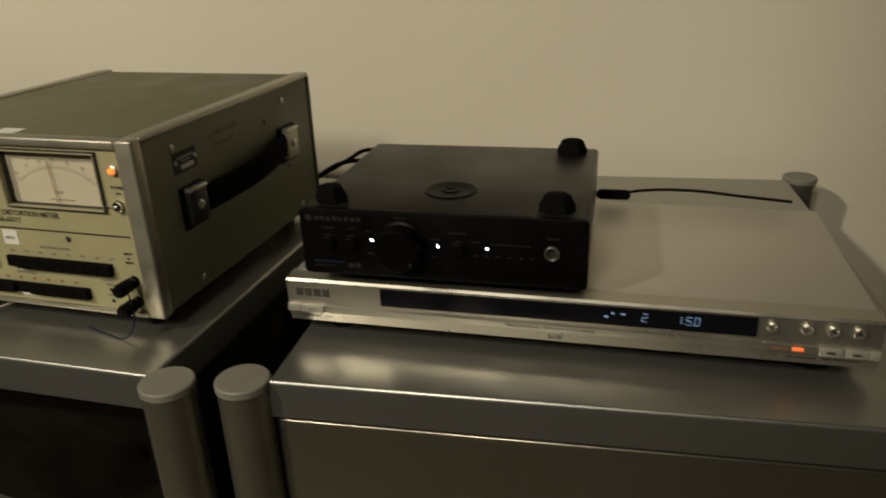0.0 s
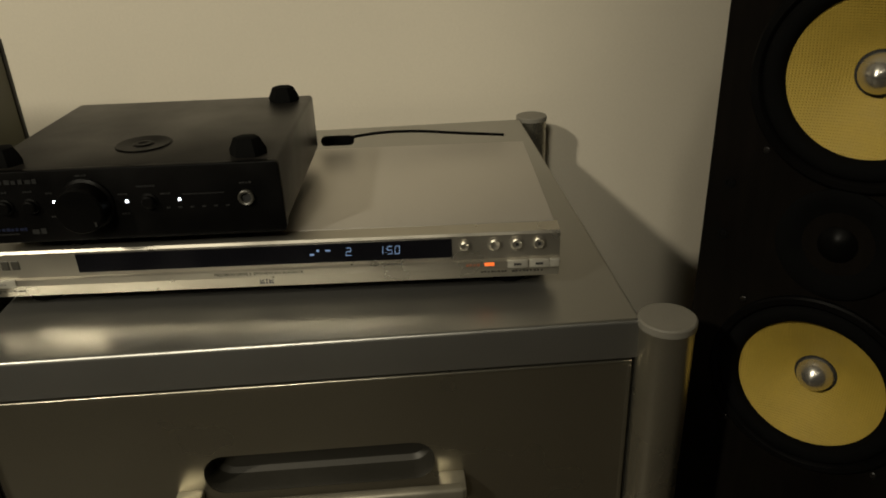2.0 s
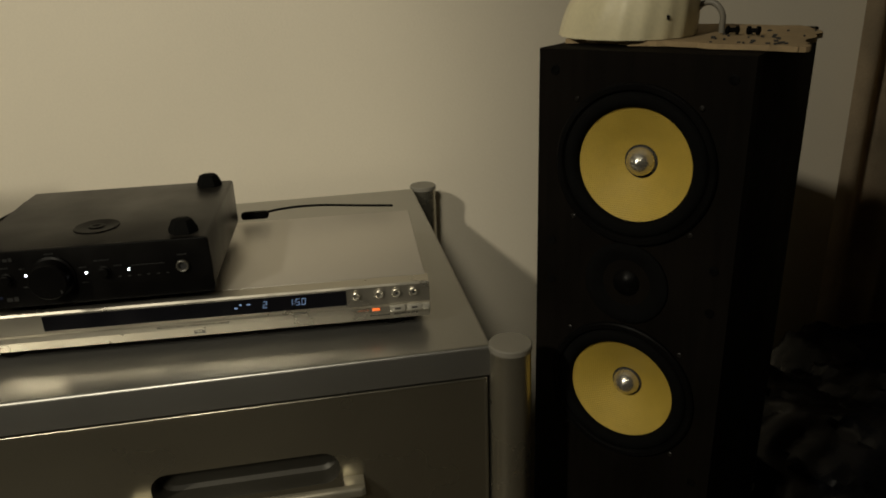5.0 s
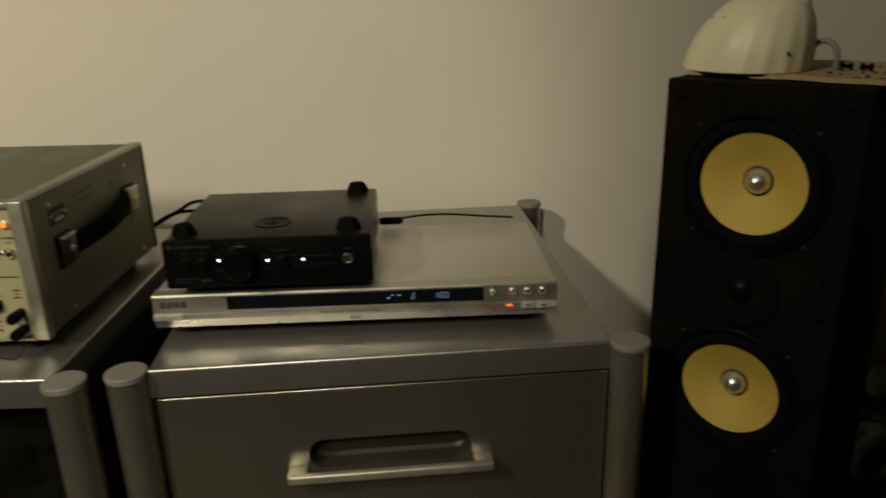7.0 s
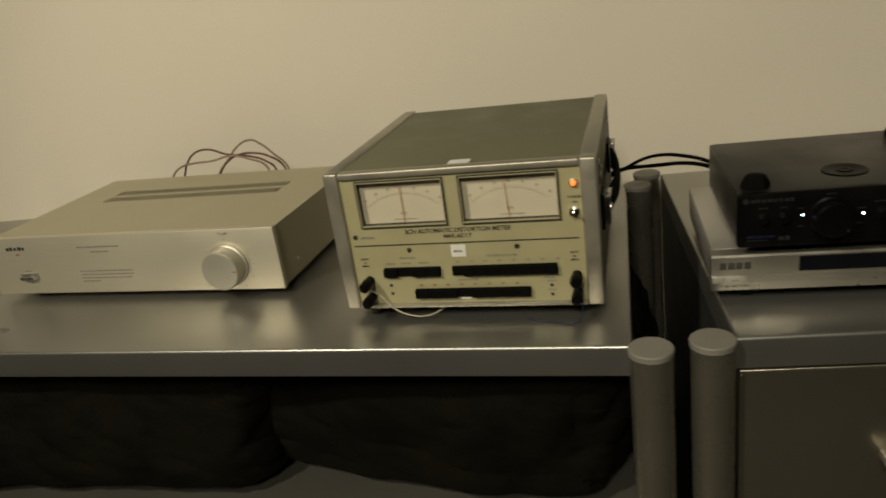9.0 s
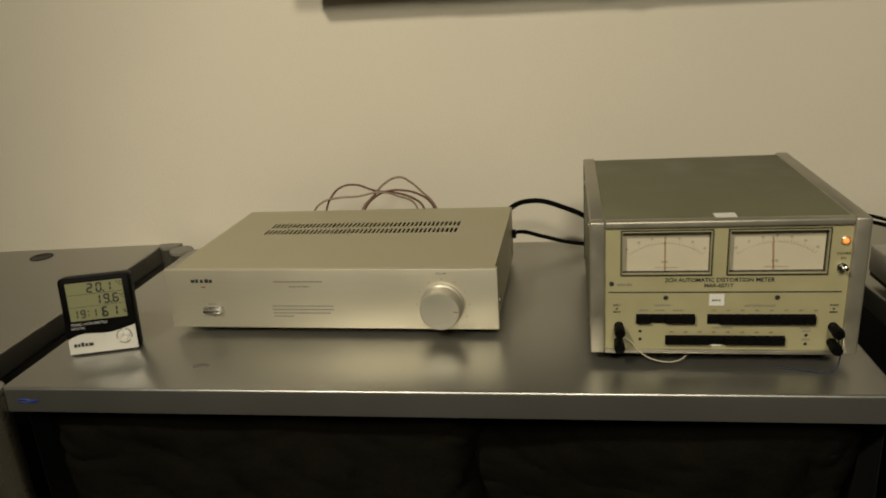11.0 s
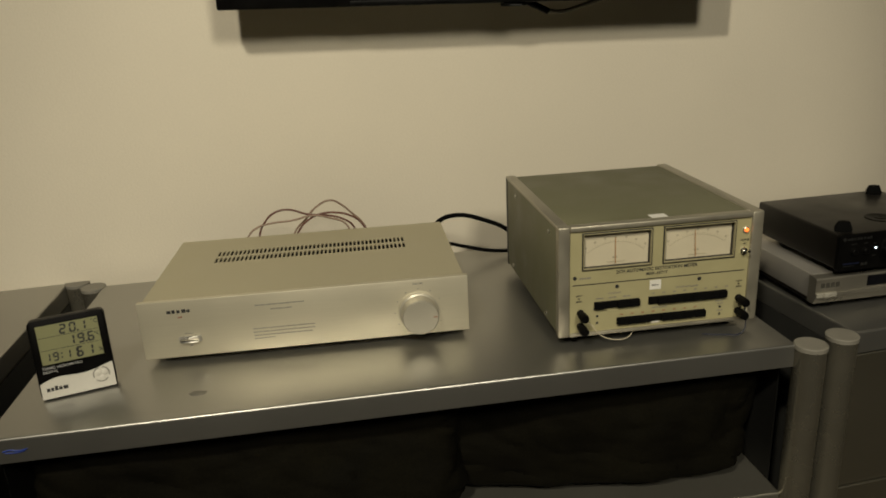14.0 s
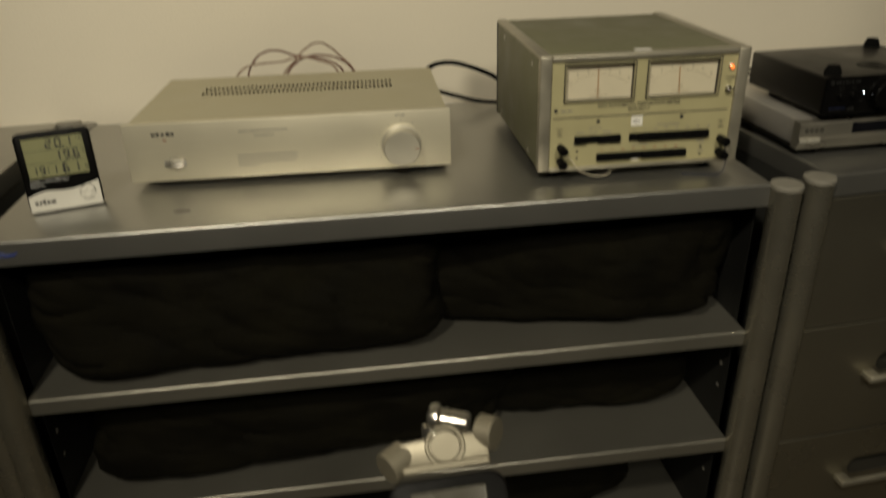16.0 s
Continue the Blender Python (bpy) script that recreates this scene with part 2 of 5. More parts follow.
def solid(name, bm, material, label, category, m=None, group="", kind=""):
    ob = part(name, bm, material, None, label, m)
    return tagged(ob, label, category, group, kind)


def cord(name, pts, r, material, parent=None, label="", category=""):
    cu = bpy.data.curves.new(name, "CURVE")
    cu.dimensions, cu.bevel_depth, cu.bevel_resolution, cu.use_fill_caps = "3D", r, 2, True
    sp = cu.splines.new("BEZIER")
    sp.bezier_points.add(len(pts) - 1)
    for b, p in zip(sp.bezier_points, pts):
        b.co, b.handle_left_type, b.handle_right_type = p, "AUTO", "AUTO"
    cu.materials.append(material)
    ob = new(name, cu)
    if parent is not None:
        ob.parent = parent
    return tagged(ob, label, category)


def text(words, size, m, material, parent, name="lettering", align="CENTER", squash=1.0, bold=0.00006):
    cu = bpy.data.curves.new(name, "FONT")
    cu.body, cu.size, cu.align_x, cu.align_y = words, size, align, "CENTER"
    cu.extrude, cu.offset = 0.0001, bold
    cu.resolution_u = 2
    cu.materials.append(material)
    ob = new(name, cu)
    ob.parent = parent
    ob.matrix_basis = m @ Matrix.Diagonal((squash, 1, 1, 1))
    return ob


def bars(rows, y, material, parent, name="print"):
    """Flat bars for writing that is not lettered: x0, x1, z, height. One object a line."""
    for x0, x1, z, h in rows:
        bm = bmesh.new()
        n = max(1, round((x1 - x0) / (h * 1.5)))
        for i in range(n):
            a = x0 + (x1 - x0) * i / n
            box(a, a + (x1 - x0) / n * (0.62 if i % 3 else 0.8), y - 0.0003, y + 0.0002, z - h / 2, z + h / 2 * (1 if i % 2 else 0.7), into=bm)
        part(name, bm, material, parent)


SEGMENTS = {"0": "abcdef", "1": "bc", "2": "abged", "5": "afgcd", "6": "afgedc", "9": "abcdfg"}


def digits(words, x, z, h, y, material, parent, m=None, lean=0.08, wide=0.56, heavy=0.095, gap=1.6):
    """Seven-segment figures, each a mesh of its own; x is the left end."""
    w, k = h * wide, h * heavy
    for c in words:
        if c in SEGMENTS:
            bm = bmesh.new()
            spans = {"a": (k * 0.6, w - k * 0.6, h - k, h), "g": (k * 0.6, w - k * 0.6, h / 2 - k / 2, h / 2 + k / 2), "d": (k * 0.6, w - k * 0.6, 0, k),
                     "f": (0, k, h / 2 + k * 0.3, h - k * 0.6), "b": (w - k, w, h / 2 + k * 0.3, h - k * 0.6), "e": (0, k, k * 0.6, h / 2 - k * 0.3), "c": (w - k, w, k * 0.6, h / 2 - k * 0.3)}
            for s in SEGMENTS[c]:
                a, b, lo, hi = spans[s]
                box(x + a, x + b, y - 0.0002, y, z + lo, z + hi, into=bm)
            for v in bm.verts:
                v.co.x += (v.co.z - z) * lean
            part("digit", bm, material, parent, "", m)
            x += w + k * gap
        elif c == ".":
            part("point", box(x - k * 1.2, x - k * 0.2, y - 0.0002, y, z, z + k), material, parent, "", m)
        elif c == ":":
            bm = box(x, x + k, y - 0.0002, y, z + h * 0.22, z + h * 0.22 + k)
            box(x + h * 0.03, x + k + h * 0.03, y - 0.0002, y, z + h * 0.66, z + h * 0.66 + k, into=bm)
            part("colon", bm, material, parent, "", m)
            x += k * 2.4
        else:
            x += w * 0.6


def screw(name, at, r, axis, sign, parent, material):
    """A round-headed cross screw."""
    bm = lathe([(r, 0), (r, sign * r * 0.25), (r * 0.7, sign * r * 0.5), (r * 0.25, sign * r * 0.55), (r * 0.2, sign * r * 0.3), (0, sign * r * 0.3)], 12, axis, at)
    return part(name, bm, material, parent)


# ---- the room ----
WALL_Y, XL, XR, YB, ZC = 1.608, -3.4, 3.2, -4.0, 2.7
solid("floor", box(XL, XR, YB, WALL_Y, -0.1, 0), M_FLOOR, "dark brown wooden floor of the room", "floor", kind="structure")
# ceiling and the three M_ROOM walls are unseen, added to close the room dimly
solid("ceiling", box(XL, XR, YB, WALL_Y, ZC, ZC + 0.1), M_ROOM, "unseen tan ceiling, toned down to limit bounced light", "ceiling", kind="structure")
solid("wall_north", box(XL - 0.1, XR + 0.1, WALL_Y, WALL_Y + 0.1, 0, ZC), M_WALL, "cream painted plaster wall behind the equipment", "wall", kind="structure")
solid("wall_south", box(XL - 0.1, XR + 0.1, YB - 0.1, YB, 0, ZC), M_ROOM, "unseen tan room wall, toned down to limit bounced light", "wall", kind="structure")
solid("wall_west", box(XL - 0.1, XL, YB, WALL_Y, 0, ZC), M_ROOM, "unseen tan room wall, toned down to limit bounced light", "wall", kind="structure")
solid("wall_east", box(XR, XR + 0.1, YB, WALL_Y, 0, ZC), M_ROOM, "unseen tan room wall, toned down to limit bounced light", "wall", kind="structure")

TOP = 0.80


# ---- steel furniture ----
def post(parent, x, y, h):
    p = part("post", rod(0.0195, h - 0.004, "Z", (x, y, 0.0), 0.001, 32), M_POST, parent)
    part("cap", lathe([(0.0205, h - 0.006), (0.0205, h - 0.001), (0.0195, h), (0, h + 0.0003)], 32, "Z", (x, y, 0)), M_CAP, p, "flat grey plastic cap")
    return p


def top_panel(parent, w, d, lip=0.031, at=TOP, name="top_panel", material=None):
    """A steel sheet with turned-down edges, open below."""
    bm = bmesh.new()
    bmesh.ops.create_cube(bm, size=1)
    for v in bm.verts:
        v.co = Vector(((v.co.x + 0.5) * w, (v.co.y + 0.5) * d, at - lip / 2 + v.co.z * lip))
    low = [f for f in bm.faces if f.normal.z < -0.5]
    bmesh.ops.delete(bm, geom=low, context="FACES_ONLY")
    up = [e for e in bm.edges if all(v.co.z > at - lip / 2 for v in e.verts)]
    bmesh.ops.bevel(bm, geom=up, offset=0.0035, segments=4, profile=0.5, affect="EDGES")
    bmesh.ops.solidify(bm, geom=list(bm.faces), thickness=0.0016)
    return part(name, bm, material or M_STEEL, parent)


def plate_with_holes(rect, holes, y0, y1):
    """A plate in x and z with openings cut right through it."""
    bm = bmesh.new()
    x0, x1, z0, z1 = rect
    loops = [[(x0, z0), (x1, z0), (x1, z1), (x0, z1)], *holes]
    fronts, backs, edges = [], [], []
    for y, store in ((y0, fronts), (y1, backs)):
        mine = []
        for lp in loops:
            vs = [bm.verts.new((x, y, z)) for x, z in lp]
            store.append(vs)
            mine += [bm.edges.new((vs[i], vs[(i + 1) % len(vs)])) for i in range(len(vs))]
        bmesh.ops.triangle_fill(bm, use_beauty=True, edges=mine)
    for a, b in zip(fronts, backs):
        for i in range(len(a)):
            k = (i + 1) % len(a)
            bm.faces.new((a[i], a[k], b[k], b[i]))
    bmesh.ops.recalc_face_normals(bm, faces=bm.faces)
    return bm


def bow_handle(parent, xc, z, y):
    """A broad pull with a rounded recess behind it."""
    w = 0.107
    bm = box(xc - w, xc + w, y - 0.0215, y - 0.0125, z - 0.007, z + 0.004, 0.003, 3)
    for s in (-1, 1):
        box(xc + s * w - 0.010 - 0.009 * s, xc + s * w + 0.010 - 0.009 * s, y - 0.0205, y + 0.001, z - 0.0065, z + 0.0035, 0.002, 2, into=bm)
    h = part("handle", bm, M_FRAME, parent, "satin metal bow handle")
    return h


def drawer_unit():
    t = thing("drawer_cabinet", pose(0.456, 1.022, 0), "silver-grey steel drawer cabinet with round corner posts", "cabinet")
    w, d = 0.471, 0.522
    top_panel(t, w, d)
    for x in (-0.0195, w + 0.0175):
        for y in (0, 0.533):
            post(t, x, y, TOP + 0.001)
    # side, back and bottom panels take the steel with shade painted in
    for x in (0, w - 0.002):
        part("side_panel", box(x, x + 0.002, 0.006, d - 0.002, 0.05, TOP - 0.032), M_STEELSHADE, t)
    part("back_panel", box(0.002, w - 0.002, d - 0.004, d - 0.002, 0.05, TOP - 0.032), M_STEELSHADE, t)
    part("bottom_panel", box(0.002, w - 0.002, 0.004, d - 0.005, 0.05, 0.053), M_STEELSHADE, t)
    z, h = TOP - 0.0345, 0.2050
    while z - h > 0.05:
        zh = z - 0.091
        ring = rounded(w / 2 - 0.086, w / 2 + 0.086, zh - 0.004, zh + 0.031, 0.0165, 8)
        dr = part("drawer", plate_with_holes((0.006, w - 0.006, z - h + 0.002, z - 0.002), [ring], 0.002, 0.004), M_DRAWER, t)
        edge = bmesh.new()
        for a in ((0.004, w - 0.004, z - 0.004, z), (0.004, w - 0.004, z - h, z - h + 0.004), (0.004, 0.008, z - h + 0.004, z - 0.004), (w - 0.008, w - 0.004, z - h + 0.004, z - 0.004)):
            box(a[0], a[1], 0.0018, 0.022, a[2], a[3], 0.0014, 3, into=edge)
        part("folded_edge", edge, M_DRAWER, dr)
        # drawer-steel recess, coloured nearly black so the shade inside it is painted in
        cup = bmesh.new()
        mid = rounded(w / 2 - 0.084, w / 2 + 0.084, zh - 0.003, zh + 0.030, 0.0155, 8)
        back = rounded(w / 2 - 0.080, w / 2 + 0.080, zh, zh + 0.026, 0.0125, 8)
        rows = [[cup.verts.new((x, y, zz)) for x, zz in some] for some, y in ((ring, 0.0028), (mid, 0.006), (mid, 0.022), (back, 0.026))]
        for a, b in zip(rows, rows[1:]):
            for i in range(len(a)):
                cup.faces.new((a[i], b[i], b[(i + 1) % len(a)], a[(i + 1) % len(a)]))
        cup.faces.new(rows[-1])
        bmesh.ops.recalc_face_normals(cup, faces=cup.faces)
        part("finger_cup", cup, M_CUPSHADE, dr, "rounded recess behind the handle, its shade put into the colour")
        bow_handle(dr, w / 2, zh - 0.002, 0.002)
        z -= h + 0.0035
    return t


drawer_unit()

BM = pose(0.366, 1.0165, 0, 0, 0, -4.2)


def shelf_unit(name, m, w, d, label, right=True):
    """An open steel shelf unit; its front edge runs to -x from m."""
    t = thing(name, m @ pose(-w, 0, 0), label, "shelf unit")
    top_panel(t, w, d)
    for x in (-0.016, w + 0.016):
        for y in (0, d + 0.0):
            post(t, x, y - 0.004, TOP + 0.001)
    for z in (0.577, 0.383, 0.165):
        top_panel(t, w, d - 0.01, 0.022, z, "shelf", M_SHELF)
    # inner panels coloured near-black, which paints in the shade between the shelves
    part("back_panel", box(0.002, w - 0.002, d - 0.004, d - 0.002, 0.05, TOP - 0.034), M_SHELFSHADE, t)
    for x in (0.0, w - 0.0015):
        part("side_panel", box(x, x + 0.0015, 0.03, d - 0.006, 0.05, TOP - 0.034), M_SHELFSHADE, t)
        for z in (0.10, 0.28, 0.33, 0.45, 0.49, 0.53):
            s = 1 if x == 0 else -1
            screw("shelf_pin", (x + (0.0015 if s > 0 else 0), 0.05, z), 0.003, "X", s, t, M_DULL)
    return t


shelf_unit("open_shelf", BM, 0.972, 0.488, "silver-grey steel shelf unit holding dark cloth bags")


# ---- disc player ----
def disc_player():
    t = thing("disc_player", pose(0.4485, 1.0925, 0, 0, 0, -2.9), "slim silver disc player with a lit blue display on the cabinet", "disc player")
    w, d, z0, z1 = 0.43, 0.212, TOP + 0.0125, TOP + 0.052
    part("lid", box(0.002, w - 0.002, 0.014, d, z0 + 0.004, z1, 0.0018), M_LID, t, "satin silver painted sheet-metal lid")
    # fascia: slanted top strip, window band, bright ridge and lower band
    prof = [(0.016, z1 - 0.0006), (0.0015, z1 - 0.0022), (0, z1 - 0.004), (0, z0 + 0.0165), (-0.0022, z0 + 0.0155), (-0.0022, z0 + 0.0105), (0, z0 + 0.0095), (0.003, z0), (0.016, z0)]
    bm = bmesh.new()
    a = [bm.verts.new((0, y, z)) for y, z in prof]
    b = [bm.verts.new((w, y, z)) for y, z in prof]
    for i in range(len(prof)):
        j = (i + 1) % len(prof)
        bm.faces.new((a[i], b[i], b[j], a[j]))
    bm.faces.new(a)
    bm.faces.new(b[::-1])
    bmesh.ops.recalc_face_normals(bm, faces=bm.faces)
    f = part("fascia", bm, M_SILVER, t, "silver plastic front with raised ridge")
    win = part("display_window", box(0.078, 0.351, -0.0008, 0.002, z0 + 0.0195, z1 - 0.0052), M_GLOSS, t, "glossy black display window")
    part("tray_door", box(0.0795, 0.208, -0.0012, -0.0005, z0 + 0.0201, z1 - 0.0058), M_GLOSS, win)
    y = -0.0010
    zc = z0 + 0.0275
    digits("2.", 0.2735, zc - 0.0033, 0.0066, y, M_VFD, win, heavy=0.075)
    digits("1:50", 0.2970, zc - 0.0033, 0.0066, y, M_VFD, win, heavy=0.075, gap=3.6)
    bm = box(0.2475, 0.2505, y - 0.0002, y, zc - 0.002, zc - 0.0005)
    box(0.2525, 0.2545, y - 0.0002, y, zc + 0.001, zc + 0.0026, into=bm)
    box(0.2590, 0.2625, y - 0.0002, y, zc + 0.001, zc + 0.0022, into=bm)
    part("display_symbol", bm, M_VFD, win)
    for i, x in enumerate((0.3605, 0.3825, 0.3985, 0.4145)):
        r = 0.0042 if i else 0.0036
        k = part("round_button", lathe([(r + 0.0012, 0.0005), (r + 0.0012, -0.0006), (r, -0.0008), (r, -0.0022), (r - 0.0008, -0.0028), (r * 0.4, -0.0022), (0, -0.0020)], 24, "Y", (x, 0, z0 + 0.0285)), M_SILVER, t, "round silver button")
        if i > 1:
            part("symbol", box(x - 0.0011, x + 0.0011, -0.0027, -0.0018, z0 + 0.0274, z0 + 0.0296), M_INK, k)
    part("power_button", box(0.012, 0.031, -0.0036, 0.001, z0 + 0.0101, z0 + 0.0163, 0.0005), M_BUTTON, t, "pale power button")
    part("strip_button", box(0.0005, 0.0112, -0.0034, 0.001, z0 + 0.0101, z0 + 0.0163, 0.0005), M_BUTTON, t)
    bars([(0.018, 0.025, z0 + 0.0132, 0.0016)], -0.0037, M_GREYINK, t)
    for x in (0.3915, 0.4075):
        k = part("skip_button", box(x, x + 0.0145, -0.0036, 0.001, z0 + 0.0098, z0 + 0.0160, 0.0005), M_BUTTON, t)
        part("symbol", box(x + 0.0045, x + 0.0100, -0.0039, -0.0030, z0 + 0.0122, z0 + 0.0138), M_INK, k)
    part("end_button", box(0.4225, 0.4295, -0.0036, 0.001, z0 + 0.0098, z0 + 0.0160, 0.0005), M_BUTTON, t)
    part("indicator_light", box(0.3745, 0.3818, -0.0027, -0.001, z0 + 0.0118, z0 + 0.0146, 0.0004), M_LEDO, t, "glowing orange indicator")
    bars([(0.361, 0.3715, z0 + 0.0130, 0.0016)], -0.0024, M_REDINK, t)
    # maker's mark as plain blocks
    bm = bmesh.new()
    for i in range(4):
        box(0.0075 + i * 0.0074, 0.0135 + i * 0.0074, -0.0006, 0.0008, z0 + 0.0232, z0 + 0.0305, 0.0004, 1, into=bm)
    part("badge", bm, M_DARKBADGE, t, "plain raised dark maker's badge")
    text("Progressive Scan", 0.0042, pose(0.0075, 0.0012, z0 + 0.0058, 82), M_DARKBADGE, t, align="LEFT")
    text("PRECISION DRIVE 3  DVD+RW/-RW PLAYBACK", 0.0033, pose(0.176, -0.0023, z0 + 0.0133, 90), M_DARKBADGE, t, align="LEFT", squash=0.95)
    text("DVD", 0.0052, pose(0.213, 0.0008, z0 + 0.0068, 82), M_BLUE, t)
    bars([(0.2075, 0.2185, z0 + 0.0036, 0.0014)], 0.0018, M_BLUE, t)
    bars([(0.372, 0.392, z0 + 0.0055, 0.0016), (0.395, 0.419, z0 + 0.0055, 0.0018)], 0.0012, M_DARKBADGE, t)
    for x in (0.035, w - 0.035):
        for yy in (0.03, d - 0.03):
            part("foot", rod(0.014, z0 - TOP + 0.001, "Z", (x, yy, TOP), 0.001), M_RUBBER, t)
    part("base_pan", box(0.004, w - 0.004, 0.014, d - 0.002, z0 - 0.002, z0 + 0.006), M_BLACKM, t)
    return t


disc_player()


# ---- headphone amplifier with converter ----
def foot_block(parent, x, y, z):
    """A six-sided rubber foot, upturned."""
    bm = bmesh.new()
    rings = []
    for k, h in ((1.0, 0), (1.0, 0.0045), (0.70, 0.0125), (0.62, 0.0130)):
        rings.append([bm.verts.new((x + k * 0.0132 * math.cos(a), y + k * 0.0110 * math.sin(a), z + h)) for a in [radians(60 * i) for i in range(6)]])
    for a, b in zip(rings, rings[1:]):
        for i in range(6):
            bm.faces.new((a[i], a[(i + 1) % 6], b[(i + 1) % 6], b[i]))
    bm.faces.new(rings[-1])
    bm.faces.new(rings[0][::-1])
    part("rubber_foot", bm, M_RUBBER, parent, "six-sided black rubber foot")


def headphone_amp():
    t = thing("headphone_amplifier", pose(0.4695, 1.0835, TOP + 0.052, 0, 0, -2.4), "small black metal headphone amplifier standing on the disc player", "amplifier")
    w, d, z0, z1 = 0.2135, 0.189, 0.0095, 0.0610
    part("case", box(0.0015, w - 0.0015, 0.006, d, z0 + 0.001, z1 - 0.0005, 0.003, 3), M_BLACKM, t, "black painted metal sleeve")
    bm = prism(rounded(0, w, z0 - 0.001, z1, 0.004), 0.0, 0.0065, bevel=0.0008)
    DIALS = ((0.120, 0.452), (0.513, 0.864))
    f = part("front_panel", bm, M_BLACK, t, "black front panel")
    for x in (0.035, w - 0.035):
        for y in (0.03, d - 0.03):
            part("base_foot", rod(0.012, z0 + 0.001, "Z", (x, y, 0), 0.001), M_RUBBER, t)
    zc = z0 + 0.0275
    for x in (0.0562, 0.1060, 0.1423):
        part("status_light", lathe([(0.0009, 0.0004), (0.0009, -0.0003), (0.0005, -0.0007), (0, -0.0009)], 12, "Y", (x, 0, zc + (0.0012 if x < 0.1 else -0.0006))), M_LEDW, t, "small glowing white light")
    k = part("volume_knob", lathe([(0.0185, 0), (0.0185, -0.002), (0.0165, -0.003), (0.0163, -0.015), (0.0150, -0.0165), (0.0, -0.0168)], 40, "Y", (0.0790, 0, zc - 0.001)), M_BLACK, t, "large black volume knob")
    part("pointer", box(0.0885, 0.0900, -0.0172, -0.0160, zc - 0.0115, zc - 0.0085), M_DIMINK, k)
    for x in (0.0225, 0.0400, 0.1215):
        part("push_button", lathe([(0.0058, 0.0005), (0.0058, -0.001), (0.0046, -0.0015), (0.0044, -0.004), (0.0035, -0.0048), (0, -0.0046)], 24, "Y", (x, 0, zc - 0.001)), M_BLACK, t)
    j = part("headphone_socket", lathe([(0.0056, 0.0), (0.0056, -0.0022), (0.0048, -0.0028), (0.0036, -0.0022), (0.0034, 0.0)], 28, "Y", (0.1885, 0, zc - 0.0012), cap=False), M_DARKBADGE, t, "chromed headphone socket ring")
    part("socket_hole", lathe([(0.0034, -0.0004), (0, -0.0003)], 20, "Y", (0.1885, 0, zc - 0.0012)), M_INK, j)
    bars([(0.012, 0.050, z1 - 0.0072, 0.0032)], -0.0002, M_DIMINK, t, "badge")
    part("badge_mark", lathe([(0.0026, 0.0002), (0.0026, -0.0004), (0, -0.0004)], 20, "Y", (0.0075, 0, z1 - 0.0072)), M_DIMINK, t)
    bars([(0.0185, 0.0265, zc + 0.0095, 0.0012), (0.0370, 0.0435, zc + 0.0095, 0.0012), (0.0520, 0.0570, zc + 0.0078, 0.0012), (0.075, 0.083, z1 - 0.0045, 0.0013), (0.1010, 0.1075, zc + 0.0048, 0.0012),
          (0.1145, 0.1275, zc + 0.0100, 0.0012), (0.1450, 0.174, zc + 0.0030, 0.0009), (0.1850, 0.1935, zc + 0.0095, 0.0013), (0.1300, 0.1370, zc + 0.004, 0.0012), (0.0520, 0.0580, zc - 0.0095, 0.0012),
          (0.101, 0.107, zc - 0.0095, 0.0012)], -0.0002, M_DIMINK, t)
    for i in range(6):
        bars([(0.1325 + i * 0.0082, 0.1355 + i * 0.0082, zc - 0.0065, 0.0012)], -0.0002, M_DIMINK, t)
    bars([(0.009, 0.034, z0 + 0.0095, 0.0022)], -0.0002, M_BLUE, t)
    bars([(0.009, 0.027, z0 + 0.0060, 0.0011), (0.036, 0.048, z0 + 0.0075, 0.0040)], -0.0002, M_DIMINK, t)
    ring = part("emblem_disc", lathe([(0.0205, 0), (0.0205, 0.0006), (0.0195, 0.0012), (0.008, 0.0004), (0.0065, 0.0012), (0.0045, 0.0012), (0.0025, 0.0006), (0, 0.0005)], 48, "Z", (0.1045, 0.054, z1 - 0.0006)), M_BLACK, t, "round black emblem")
    foot_block(t, 0.0190, 0.020, z1 - 0.001)
    foot_block(t, w - 0.0240, 0.020, z1 - 0.001)
    foot_block(t, w - 0.0240, d - 0.018, z1 - 0.001)
    pl = part("plug", box(w - 0.002, w + 0.030, d + 0.018, d + 0.030, 0.0045, 0.0135, 0.0042, 3), M_RUBBER, t, "moulded black plug of the lead")
    return t


headphone_amp()


